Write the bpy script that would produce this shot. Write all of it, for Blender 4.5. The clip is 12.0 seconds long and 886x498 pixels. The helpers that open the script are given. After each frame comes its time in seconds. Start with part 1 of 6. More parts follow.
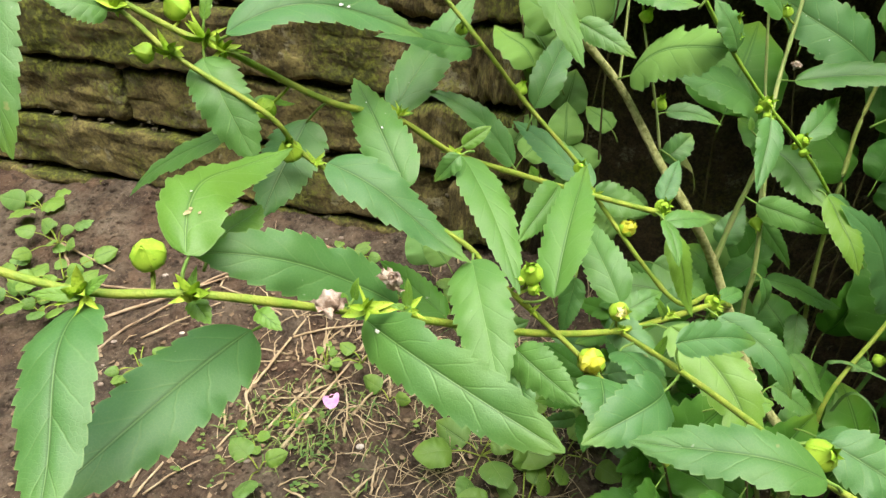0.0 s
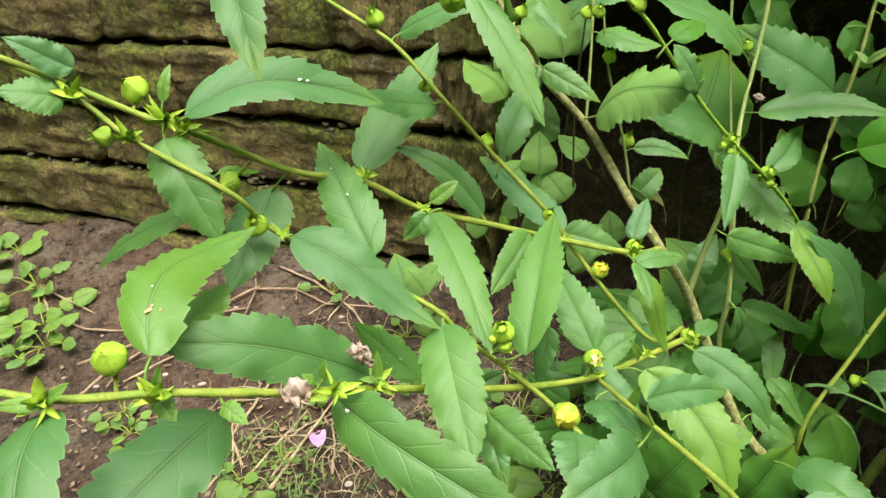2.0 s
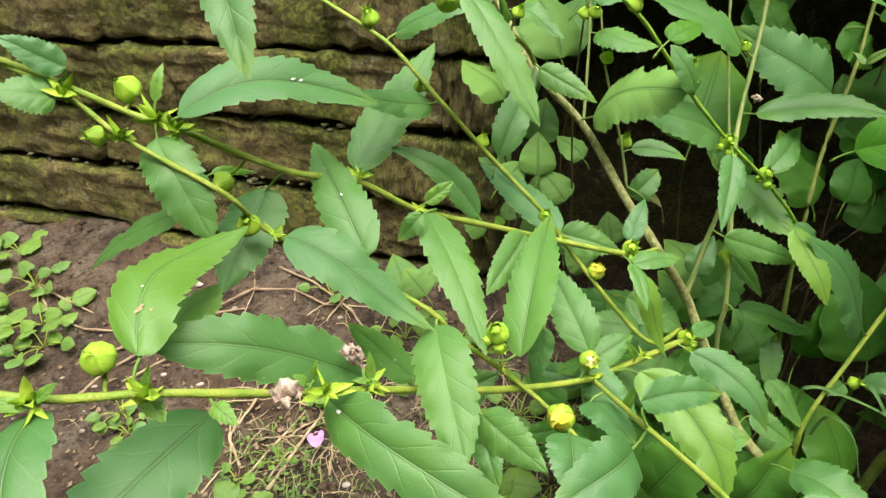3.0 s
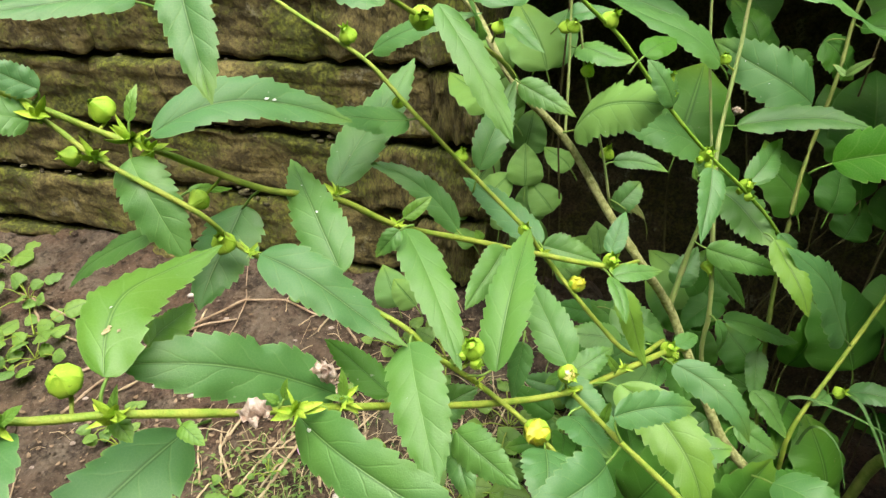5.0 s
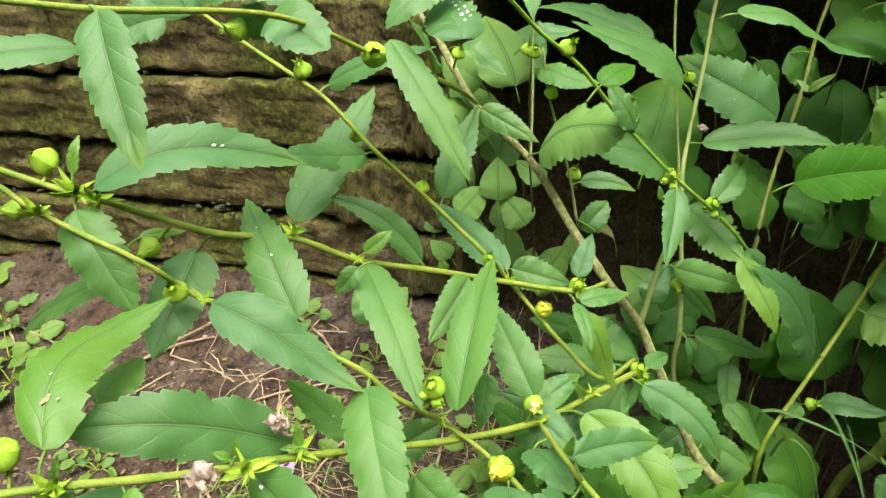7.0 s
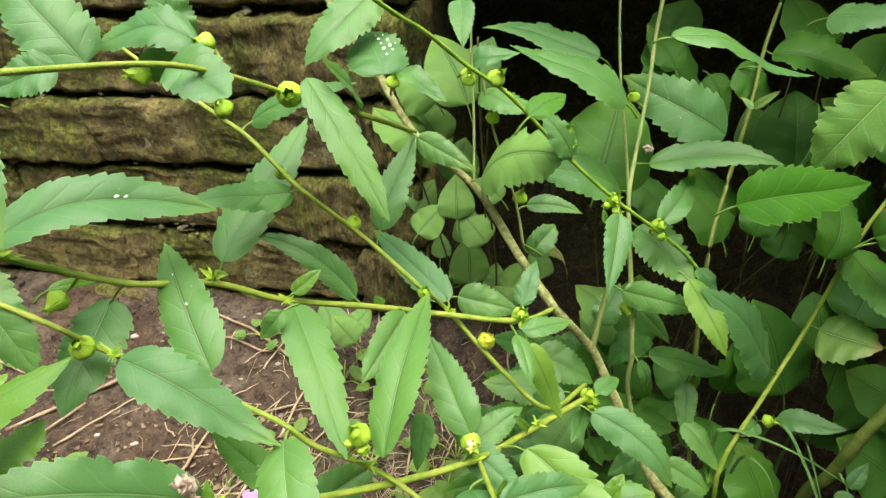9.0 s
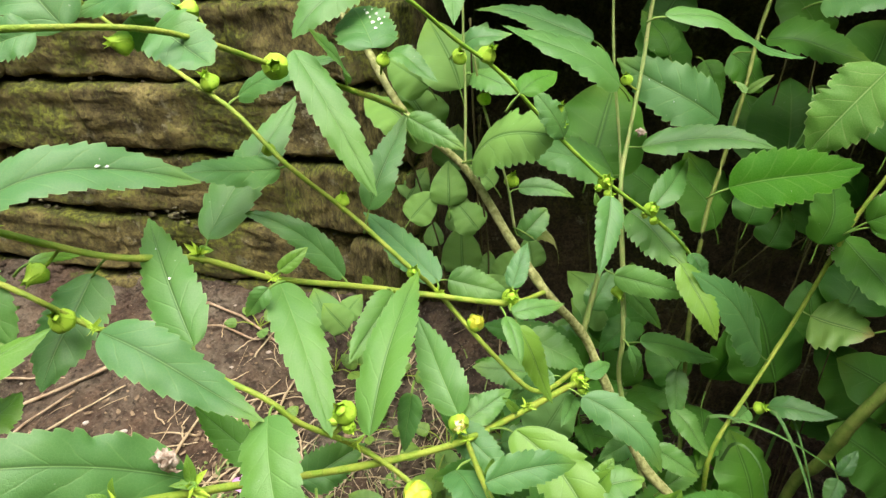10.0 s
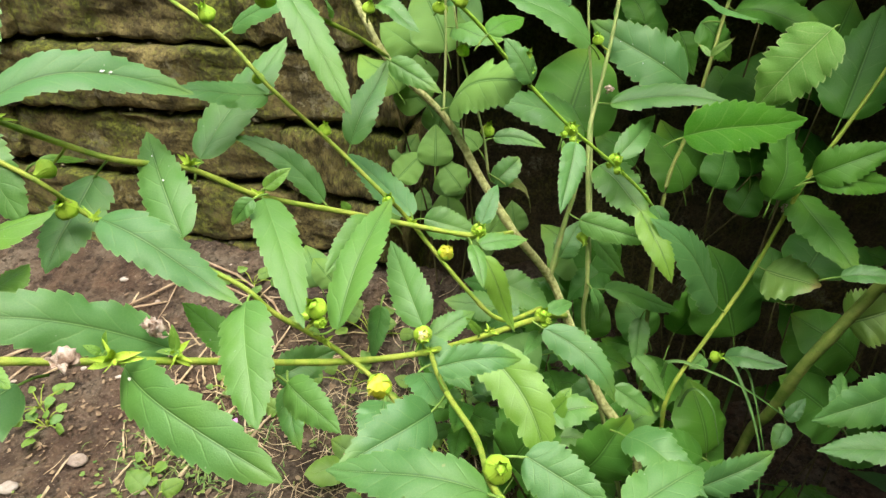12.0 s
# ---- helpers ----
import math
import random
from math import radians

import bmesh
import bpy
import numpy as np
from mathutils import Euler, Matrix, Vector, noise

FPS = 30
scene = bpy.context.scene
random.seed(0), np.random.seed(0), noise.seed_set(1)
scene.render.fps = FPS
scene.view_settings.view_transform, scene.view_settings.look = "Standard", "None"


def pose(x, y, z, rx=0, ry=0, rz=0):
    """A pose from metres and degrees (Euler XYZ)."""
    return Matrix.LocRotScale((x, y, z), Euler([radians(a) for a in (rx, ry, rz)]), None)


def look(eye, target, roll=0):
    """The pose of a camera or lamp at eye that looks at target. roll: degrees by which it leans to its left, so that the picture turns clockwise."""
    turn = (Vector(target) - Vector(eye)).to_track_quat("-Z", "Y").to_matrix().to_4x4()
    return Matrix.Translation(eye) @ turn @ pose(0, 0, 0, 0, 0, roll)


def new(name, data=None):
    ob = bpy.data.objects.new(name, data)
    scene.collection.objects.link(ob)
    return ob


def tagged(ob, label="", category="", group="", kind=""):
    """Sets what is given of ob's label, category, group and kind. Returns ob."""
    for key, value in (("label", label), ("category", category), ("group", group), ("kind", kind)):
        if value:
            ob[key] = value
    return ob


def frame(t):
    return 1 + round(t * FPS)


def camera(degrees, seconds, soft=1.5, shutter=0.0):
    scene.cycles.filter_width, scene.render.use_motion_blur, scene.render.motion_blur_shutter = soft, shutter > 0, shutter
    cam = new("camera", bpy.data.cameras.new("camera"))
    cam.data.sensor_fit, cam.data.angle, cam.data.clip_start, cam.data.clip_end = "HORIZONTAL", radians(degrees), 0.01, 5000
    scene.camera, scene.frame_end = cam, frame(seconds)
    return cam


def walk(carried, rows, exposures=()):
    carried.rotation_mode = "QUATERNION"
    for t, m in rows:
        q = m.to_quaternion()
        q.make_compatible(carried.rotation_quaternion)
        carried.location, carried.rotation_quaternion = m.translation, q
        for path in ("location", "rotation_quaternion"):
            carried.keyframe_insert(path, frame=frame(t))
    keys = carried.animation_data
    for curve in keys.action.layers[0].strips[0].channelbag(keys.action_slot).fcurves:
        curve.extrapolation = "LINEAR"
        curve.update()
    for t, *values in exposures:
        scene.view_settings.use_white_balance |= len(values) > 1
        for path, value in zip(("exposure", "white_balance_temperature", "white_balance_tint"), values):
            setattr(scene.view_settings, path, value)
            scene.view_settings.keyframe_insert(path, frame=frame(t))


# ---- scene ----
cam = camera(68.6, 12.0, soft=1.4)
METRES, EYE, TILT, LEAN, TURN = 0.17, 0.45, -32.0, 0.0, 0.0
ROWS = [
    (0.0, 0.0, 0.0, 0.0, 0.0, 0.0, -0.0),
    (0.5, 0.057, 0.019, 0.0731, -1.27, 0.09, 1.72),
    (1.0, 0.0617, -0.0041, 0.1236, -1.39, 0.87, 2.56),
    (1.5, 0.0418, 0.0039, 0.1186, -1.4, 0.78, 2.45),
    (2.0, 0.0436, -0.0078, 0.1173, -1.06, 0.72, 2.55),
    (2.5, 0.0539, 0.0171, 0.1008, -1.04, 0.63, 2.41),
    (3.0, 0.0596, -0.0032, 0.1158, -0.93, 0.81, 2.4),
    (3.2, 0.0654, -0.0018, 0.118, -0.79, 0.73, 2.46),
    (4.8, 0.118, -0.006, 0.129, -0.8, 1.26, 2.83),
    (5.0, 0.1138, -0.0138, 0.1345, -0.96, 1.38, 2.7),
    (5.5, 0.1161, -0.0089, 0.1306, -0.99, 1.16, 2.74),
    (6.0, 0.1228, -0.0136, 0.14, -0.92, 1.15, 2.89),
    (6.5, 0.1548, -0.0482, 0.2058, -1.04, 1.1, 3.9),
    (7.0, 0.1894, -0.005, 0.2233, -1.88, 1.02, 4.18),
    (7.5, 0.2213, 0.0102, 0.2816, -2.41, 0.92, 5.19),
    (7.7, 0.248, 0.023, 0.292, -2.45, 0.68, 5.58),
    (9.3, 0.3509, 0.0233, 0.3013, -2.78, 1.05, 5.59),
    (9.5, 0.3514, 0.0382, 0.2794, -2.93, 0.9, 5.46),
    (10.0, 0.3593, 0.0417, 0.2561, -3.08, 0.63, 5.3),
    (10.5, 0.3684, 0.0277, 0.2479, -3.08, 0.76, 5.17),
    (11.0, 0.3587, -0.0005, 0.2194, -2.76, 0.53, 4.8),
    (11.5, 0.4002, -0.0087, 0.1868, -3.15, 0.57, 4.65),
    (12.0, 0.4243, -0.1164, 0.057, -2.89, 0.42, 3.3),
]
walk(cam, [(t, pose(0, 0, EYE, TILT, LEAN, TURN) @ pose(METRES * x, METRES * y, METRES * z, 90 + pitch, roll, yaw)) for t, x, y, z, yaw, pitch, roll in ROWS], exposures=((0.0, 1.80, 6750, 3), (6.0, 1.79, 6750, 3), (12.0, 1.88, 6750, 3)))

# ---------------------------------------------------------------- light
world = bpy.data.worlds.new("sky")
scene.world = world
world.use_nodes = True
wn = world.node_tree
sky = wn.nodes.new("ShaderNodeTexSky")
sky.sky_type = "NISHITA"
sky.sun_disc = False
sky.sun_elevation = radians(69)
sky.sun_rotation = radians(163)
sky.air_density = 1.0
sky.dust_density = 4.0
wn.links.new(sky.outputs[0], wn.nodes["Background"].inputs[0])
wn.nodes["Background"].inputs[1].default_value = 0.15

sun_lamp = bpy.data.lights.new("sun", "SUN")
sun_lamp.energy = 1.9
sun_lamp.angle = radians(60)
sun_lamp.color = (1.0, 0.985, 0.955)
sun = new("sun", sun_lamp)
sun.matrix_world = look((0.26, -0.85, 2.3), (0, 0, 0))


# ---------------------------------------------------------------- materials
class Nodes:
    """A short way to write a node material."""

    def __init__(self, name):
        self.mat = bpy.data.materials.new(name)
        self.mat.use_nodes = True
        self.tree = self.mat.node_tree
        self.bsdf = self.tree.nodes["Principled BSDF"]
        self.out = self.tree.nodes["Material Output"]

    def put(self, socket, value):
        if hasattr(value, "is_linked"):
            self.tree.links.new(value, socket)
        else:
            socket.default_value = value

    def node(self, kind, out=0, values=(), **props):
        n = self.tree.nodes.new(kind)
        for key, value in props.items():
            if key == "operation":
                n.operation = value
            elif key == "blend_type":
                n.blend_type = value
            elif key == "data_type":
                n.data_type = value
            elif key == "feature":
                n.feature = value
            elif key == "uv_map":
                n.uv_map = value
        for i, v in values:
            self.put(n.inputs[i], v)
        return n.outputs[out]

    def math(self, op, a, b=0.0, c=0.0):
        return self.node("ShaderNodeMath", 0, ((0, a), (1, b), (2, c)), operation=op)

    def mix(self, fac, a, b):
        return self.node("ShaderNodeMixRGB", 0, ((0, fac), (1, a), (2, b)))

    def noise(self, vec, scale, detail=4.0, rough=0.55, out=0):
        return self.node("ShaderNodeTexNoise", out, (("Vector", vec), ("Scale", scale), ("Detail", detail), ("Roughness", rough)))

    def ramp(self, fac, lo, hi):
        """0 below lo, 1 above hi, smooth between."""
        n = self.tree.nodes.new("ShaderNodeMapRange")
        n.interpolation_type = "SMOOTHSTEP"
        for i, v in enumerate((fac, lo, hi, 0.0, 1.0)):
            self.put(n.inputs[i], v)
        return n.outputs[0]

    def place(self):
        """Object coordinates, shifted by a random amount for each object."""
        co = self.node("ShaderNodeTexCoord", 3)
        rnd = self.node("ShaderNodeObjectInfo", 5)
        return self.node("ShaderNodeVectorMath", 0, ((0, co), (1, self.node("ShaderNodeCombineXYZ", 0, ((0, self.math("MULTIPLY", rnd, 7.0)), (1, rnd), (2, self.math("MULTIPLY", rnd, 3.0)))))), operation="ADD")

    def bump(self, height, strength, distance):
        n = self.tree.nodes.new("ShaderNodeBump")
        n.inputs["Strength"].default_value = strength
        n.inputs["Distance"].default_value = distance
        self.put(n.inputs["Height"], height)
        self.tree.links.new(n.outputs[0], self.bsdf.inputs["Normal"])
        return n.outputs[0]

    def finish(self, color, rough, spec=0.5):
        self.put(self.bsdf.inputs["Base Color"], color)
        self.put(self.bsdf.inputs["Roughness"], rough)
        self.put(self.bsdf.inputs["Specular IOR Level"], spec)
        return self.mat


def rgb(r, g, b):
    return (r, g, b, 1.0)


def leaf_material(name, base, light, vein, rough=0.43, glow=0.40, veins=6.0, browned=0.0, shine=0.7, fresh=(0.16, 0.34, 0.03, 1.0), yellowed=(0.22, 0.37, 0.04, 1.0), cool=(0.09, 0.25, 0.115, 1.0)):
    """A leaf's blade: midrib and side veins by its own UV, blotches, sheen and light shining through."""
    m = Nodes(name)
    uv = m.node("ShaderNodeSeparateXYZ", 0, ((0, m.node("ShaderNodeUVMap", 0, (), uv_map="blade")),))
    sep = uv.node
    u, v = sep.outputs[0], sep.outputs[1]
    a = m.math("ABSOLUTE", m.math("SUBTRACT", m.math("MULTIPLY", v, 2.0), 1.0))
    place = m.place()
    wob = m.noise(place, 120.0, 2.0)
    rib = m.math("SUBTRACT", 1.0, m.ramp(a, 0.008, 0.03))
    groove_shade = m.math("MULTIPLY", m.math("SUBTRACT", 1.0, m.ramp(a, 0.03, 0.10)), m.ramp(a, 0.015, 0.035))
    along = m.math("ADD", m.math("SUBTRACT", m.math("MULTIPLY", u, veins), m.math("MULTIPLY", m.math("POWER", a, 0.8), 1.15)), m.math("MULTIPLY", wob, 0.35))
    d = m.math("ABSOLUTE", m.math("SUBTRACT", m.math("FRACT", along), 0.5))
    side = m.math("MULTIPLY", m.math("SUBTRACT", 1.0, m.ramp(d, 0.0, 0.07)), m.math("SUBTRACT", 1.0, m.ramp(a, 0.55, 0.98)))
    cells = m.node("ShaderNodeTexVoronoi", 0, (("Vector", place), ("Scale", 900.0)), feature="DISTANCE_TO_EDGE")
    net = m.math("SUBTRACT", 1.0, m.ramp(cells, 0.0, 0.12))
    rnd = m.node("ShaderNodeObjectInfo", 5)
    blotch = m.noise(place, 45.0, 3.0)
    col = m.mix(m.math("MULTIPLY", m.ramp(blotch, 0.35, 0.7), 0.55), base, light)
    col = m.mix(m.math("MULTIPLY", rnd, 0.5), col, light)
    hue = m.math("FRACT", m.math("MULTIPLY", rnd, 7.31))
    col = m.mix(m.math("MULTIPLY", m.ramp(hue, 0.45, 1.0), 0.5), col, m.mix(0.5, base, cool))
    col = m.mix(m.math("MULTIPLY", m.ramp(hue, 0.35, 0.0), 0.55), col, m.mix(0.4, light, fresh))
    patch = m.noise(place, 16.0, 2.0)
    col = m.mix(m.math("MULTIPLY", m.ramp(patch, 0.5, 0.75), 0.35), col, fresh)
    tip = m.math("MULTIPLY", m.ramp(m.math("ADD", u, m.math("MULTIPLY", patch, 0.3)), 0.8, 1.2), m.ramp(rnd, 0.35, 0.8))
    col = m.mix(m.math("MULTIPLY", tip, 0.65), col, yellowed)
    if browned:
        edge = m.ramp(m.math("ADD", u, m.math("MULTIPLY", m.noise(place, 160.0), 0.5)), 1.0, 1.28)
        col = m.mix(m.math("MULTIPLY", edge, browned), col, rgb(0.30, 0.19, 0.06))
    col = m.mix(m.math("MULTIPLY", net, 0.16), col, vein)
    col = m.mix(m.math("MULTIPLY", side, 0.28), col, vein)
    col = m.mix(m.math("MULTIPLY", rib, 0.6), col, vein)
    # dark lines beside the midrib: the crease's shade painted into the colour
    col = m.mix(m.math("MULTIPLY", groove_shade, m.math("MULTIPLY", m.ramp(rnd, 0.02, 0.4), 0.78)), col, rgb(0.03, 0.085, 0.015))
    col = m.mix(m.math("MULTIPLY", m.ramp(a, 0.94, 1.0), 0.6), col, vein)
    scar = m.math("MULTIPLY", m.ramp(m.noise(place, 90.0, 4.0, 0.65), 0.715, 0.75), m.ramp(rnd, 0.2, 0.4))
    col = m.mix(m.math("MULTIPLY", scar, 0.7), col, rgb(0.34, 0.33, 0.12))
    specks = m.ramp(m.noise(place, 420.0, 1.0), 0.78, 0.82)
    col = m.mix(m.math("MULTIPLY", specks, 0.5), col, rgb(0.45, 0.5, 0.35))
    quilt = m.math("MULTIPLY", m.math("POWER", d, 0.6), m.math("SUBTRACT", 1.0, m.ramp(a, 0.6, 1.0)))
    relief = m.math("ADD", m.math("MULTIPLY", quilt, 0.55), m.math("SUBTRACT", m.math("MULTIPLY", m.noise(place, 260.0, 3.0), 0.35), m.math("ADD", m.math("MULTIPLY", side, 0.15), m.math("ADD", rib, m.math("MULTIPLY", net, 0.05)))))
    nor = m.bump(relief, 0.4, 0.0008)
    m.finish(col, m.math("ADD", rough, m.math("MULTIPLY", blotch, 0.2)), shine)
    thin = m.tree.nodes.new("ShaderNodeBsdfTranslucent")
    m.put(thin.inputs[0], m.mix(0.6, col, fresh))
    m.tree.links.new(nor, thin.inputs["Normal"])
    both = m.tree.nodes.new("ShaderNodeMixShader")
    both.inputs[0].default_value = glow
    m.tree.links.new(m.bsdf.outputs[0], both.inputs[1])
    m.tree.links.new(thin.outputs[0], both.inputs[2])
    m.tree.links.new(both.outputs[0], m.out.inputs[0])
    return m.mat


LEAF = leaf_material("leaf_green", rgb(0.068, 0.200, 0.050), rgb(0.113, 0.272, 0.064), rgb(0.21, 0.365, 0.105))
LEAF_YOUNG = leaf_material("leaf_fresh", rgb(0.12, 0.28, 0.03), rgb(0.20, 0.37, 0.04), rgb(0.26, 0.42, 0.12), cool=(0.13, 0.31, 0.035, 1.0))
# darker leaf copy for leaves standing in shade; part of that shade is colour
LEAF_SHADED = leaf_material("leaf_shaded_green", rgb(0.05, 0.165, 0.022), rgb(0.085, 0.23, 0.03), rgb(0.15, 0.31, 0.07), rough=0.45, shine=0.3, fresh=(0.11, 0.29, 0.015, 1.0), cool=(0.05, 0.18, 0.04, 1.0))
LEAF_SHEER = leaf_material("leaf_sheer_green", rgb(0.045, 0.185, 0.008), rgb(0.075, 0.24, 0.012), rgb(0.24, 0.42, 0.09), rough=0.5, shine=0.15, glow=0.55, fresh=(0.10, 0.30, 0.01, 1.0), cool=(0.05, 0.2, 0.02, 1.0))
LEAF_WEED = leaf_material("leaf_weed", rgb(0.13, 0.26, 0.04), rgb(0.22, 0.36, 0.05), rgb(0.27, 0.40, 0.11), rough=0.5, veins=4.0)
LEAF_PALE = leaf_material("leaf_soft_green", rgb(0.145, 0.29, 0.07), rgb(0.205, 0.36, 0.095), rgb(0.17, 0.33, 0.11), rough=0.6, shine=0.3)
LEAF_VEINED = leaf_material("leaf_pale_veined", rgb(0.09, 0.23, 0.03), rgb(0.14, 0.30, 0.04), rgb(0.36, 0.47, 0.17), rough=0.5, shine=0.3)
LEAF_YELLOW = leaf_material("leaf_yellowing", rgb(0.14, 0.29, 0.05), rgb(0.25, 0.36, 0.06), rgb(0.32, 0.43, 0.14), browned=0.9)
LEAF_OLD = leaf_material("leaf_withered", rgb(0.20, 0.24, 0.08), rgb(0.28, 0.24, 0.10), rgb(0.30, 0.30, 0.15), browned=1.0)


def stem_material(name, base, other, scale, rough=0.5, relief=0.5):
    m = Nodes(name)
    p = m.place()
    col = m.mix(m.ramp(m.noise(p, scale), 0.35, 0.65), base, other)
    fine = m.noise(p, scale * 8, 3.0)
    col = m.mix(m.math("MULTIPLY", m.ramp(fine, 0.56, 0.7), 0.45), col, other)
    col = m.mix(m.math("MULTIPLY", m.ramp(m.noise(p, scale * 4), 0.6, 0.68), 0.5), col, m.mix(0.6, base, rgb(0.03, 0.03, 0.012)))
    m.bump(m.math("ADD", fine, m.math("MULTIPLY", m.noise(p, scale * 2), 0.8)), relief, 0.0008)
    return m.finish(col, m.math("ADD", rough, m.math("MULTIPLY", fine, 0.2)), 0.4)


STEM = stem_material("stem_green", rgb(0.18, 0.28, 0.028), rgb(0.29, 0.34, 0.05), 160.0)
STEM_LIME = stem_material("stem_lime", rgb(0.17, 0.33, 0.025), rgb(0.28, 0.45, 0.05), 160.0)
STEM_OLIVE = stem_material("stem_olive", rgb(0.12, 0.165, 0.03), rgb(0.19, 0.22, 0.05), 160.0)
STEM_PALE = stem_material("stem_pale", rgb(0.19, 0.27, 0.075), rgb(0.26, 0.29, 0.10), 140.0)
BARK = stem_material("stem_woody", rgb(0.23, 0.24, 0.075), rgb(0.46, 0.46, 0.20), 330.0, 0.7, 1.0)
STALK_DARK = stem_material("stem_thick", rgb(0.12, 0.19, 0.025), rgb(0.22, 0.27, 0.055), 120.0, 0.6)
PETIOLE = stem_material("leaf_stalk", rgb(0.12, 0.24, 0.035), rgb(0.18, 0.28, 0.05), 200.0, 0.5)
STEM_BROWN = stem_material("stem_brown", rgb(0.075, 0.055, 0.022), rgb(0.11, 0.10, 0.035), 120.0, 0.7)
SCAB = stem_material("leaf_scar", rgb(0.30, 0.22, 0.10), rgb(0.46, 0.40, 0.22), 500.0, 0.8)
WHITE = stem_material("dried_white", rgb(0.62, 0.66, 0.56), rgb(0.78, 0.80, 0.72), 500.0, 0.7)
CALYX = stem_material("bud_green", rgb(0.25, 0.44, 0.03), rgb(0.36, 0.53, 0.05), 160.0, 0.5, 0.12)
SHOOT = stem_material("shoot_green", rgb(0.26, 0.42, 0.03), rgb(0.38, 0.52, 0.05), 200.0, 0.5)
PETAL = stem_material("petal_yellow", rgb(0.50, 0.49, 0.03), rgb(0.66, 0.63, 0.08), 400.0, 0.5, 0.2)
CREAM = stem_material("petal_cream", rgb(0.80, 0.70, 0.20), rgb(0.88, 0.80, 0.42), 400.0, 0.5)
WITHER = stem_material("dried_flower", rgb(0.26, 0.17, 0.12), rgb(0.52, 0.43, 0.36), 420.0, 0.8)
STRAW = stem_material("dry_straw", rgb(0.34, 0.25, 0.15), rgb(0.48, 0.38, 0.25), 90.0, 0.75)
LITTER = stem_material("leaf_litter", rgb(0.13, 0.085, 0.05), rgb(0.25, 0.18, 0.115), 90.0, 0.8)
TWIG = stem_material("dry_twig", rgb(0.24, 0.16, 0.10), rgb(0.36, 0.27, 0.18), 70.0, 0.8)
PINK = stem_material("petal_pink", rgb(0.55, 0.24, 0.52), rgb(0.65, 0.36, 0.62), 300.0, 0.5)
GRASS = stem_material("grass_green", rgb(0.07, 0.15, 0.03), rgb(0.17, 0.22, 0.05), 60.0, 0.5)
BLADE = stem_material("grass_deep_green", rgb(0.045, 0.12, 0.022), rgb(0.08, 0.17, 0.035), 60.0, 0.5, 0.2)
STONE = stem_material("pebble", rgb(0.20, 0.15, 0.12), rgb(0.33, 0.27, 0.23), 80.0, 0.85)
CHIP = stem_material("pale_chip", rgb(0.30, 0.25, 0.21), rgb(0.46, 0.41, 0.37), 80.0, 0.8)


def soil_material():
    m = Nodes("soil")
    p = m.node("ShaderNodeTexCoord", 3)
    big = m.noise(p, 6.0, 5.0)
    mid = m.noise(p, 38.0, 6.0, 0.65)
    fine = m.noise(p, 260.0, 4.0, 0.7)
    col = m.mix(m.ramp(mid, 0.35, 0.68), rgb(0.034, 0.022, 0.015), rgb(0.127, 0.085, 0.055))
    col = m.mix(m.math("MULTIPLY", m.ramp(big, 0.4, 0.65), 0.5), col, rgb(0.099, 0.053, 0.033))
    col = m.mix(m.math("MULTIPLY", m.ramp(fine, 0.52, 0.72), 0.55), col, rgb(0.163, 0.120, 0.086))
    col = m.mix(m.math("MULTIPLY", m.ramp(m.noise(p, 520.0, 2.0), 0.66, 0.72), 0.7), col, rgb(0.292, 0.241, 0.181))
    dust = m.math("MULTIPLY", m.ramp(m.noise(p, 11.0, 5.0, 0.6), 0.42, 0.62), m.ramp(mid, 0.3, 0.6))
    col = m.mix(m.math("MULTIPLY", dust, 0.6), col, rgb(0.159, 0.133, 0.101))
    wet = m.ramp(m.noise(p, 19.0, 4.0, 0.6), 0.56, 0.66)
    col = m.mix(m.math("MULTIPLY", wet, 0.65), col, rgb(0.034, 0.020, 0.012))
    # small near-black spots: shade between clods, painted into the soil colour
    clod_shade = m.ramp(m.noise(p, 85.0, 5.0, 0.7), 0.47, 0.38)
    col = m.mix(m.math("MULTIPLY", clod_shade, 0.7), col, rgb(0.022, 0.014, 0.009))
    grains = m.node("ShaderNodeTexVoronoi", 0, (("Vector", p), ("Scale", 170.0)))
    h = m.math("ADD", m.math("MULTIPLY", mid, 1.0), m.math("ADD", m.math("MULTIPLY", fine, 0.5), m.math("MULTIPLY", grains, -0.5)))
    m.bump(h, 1.0, 0.009)
    return m.finish(col, m.math("SUBTRACT", 0.95, m.math("MULTIPLY", big, 0.25)), 0.3)


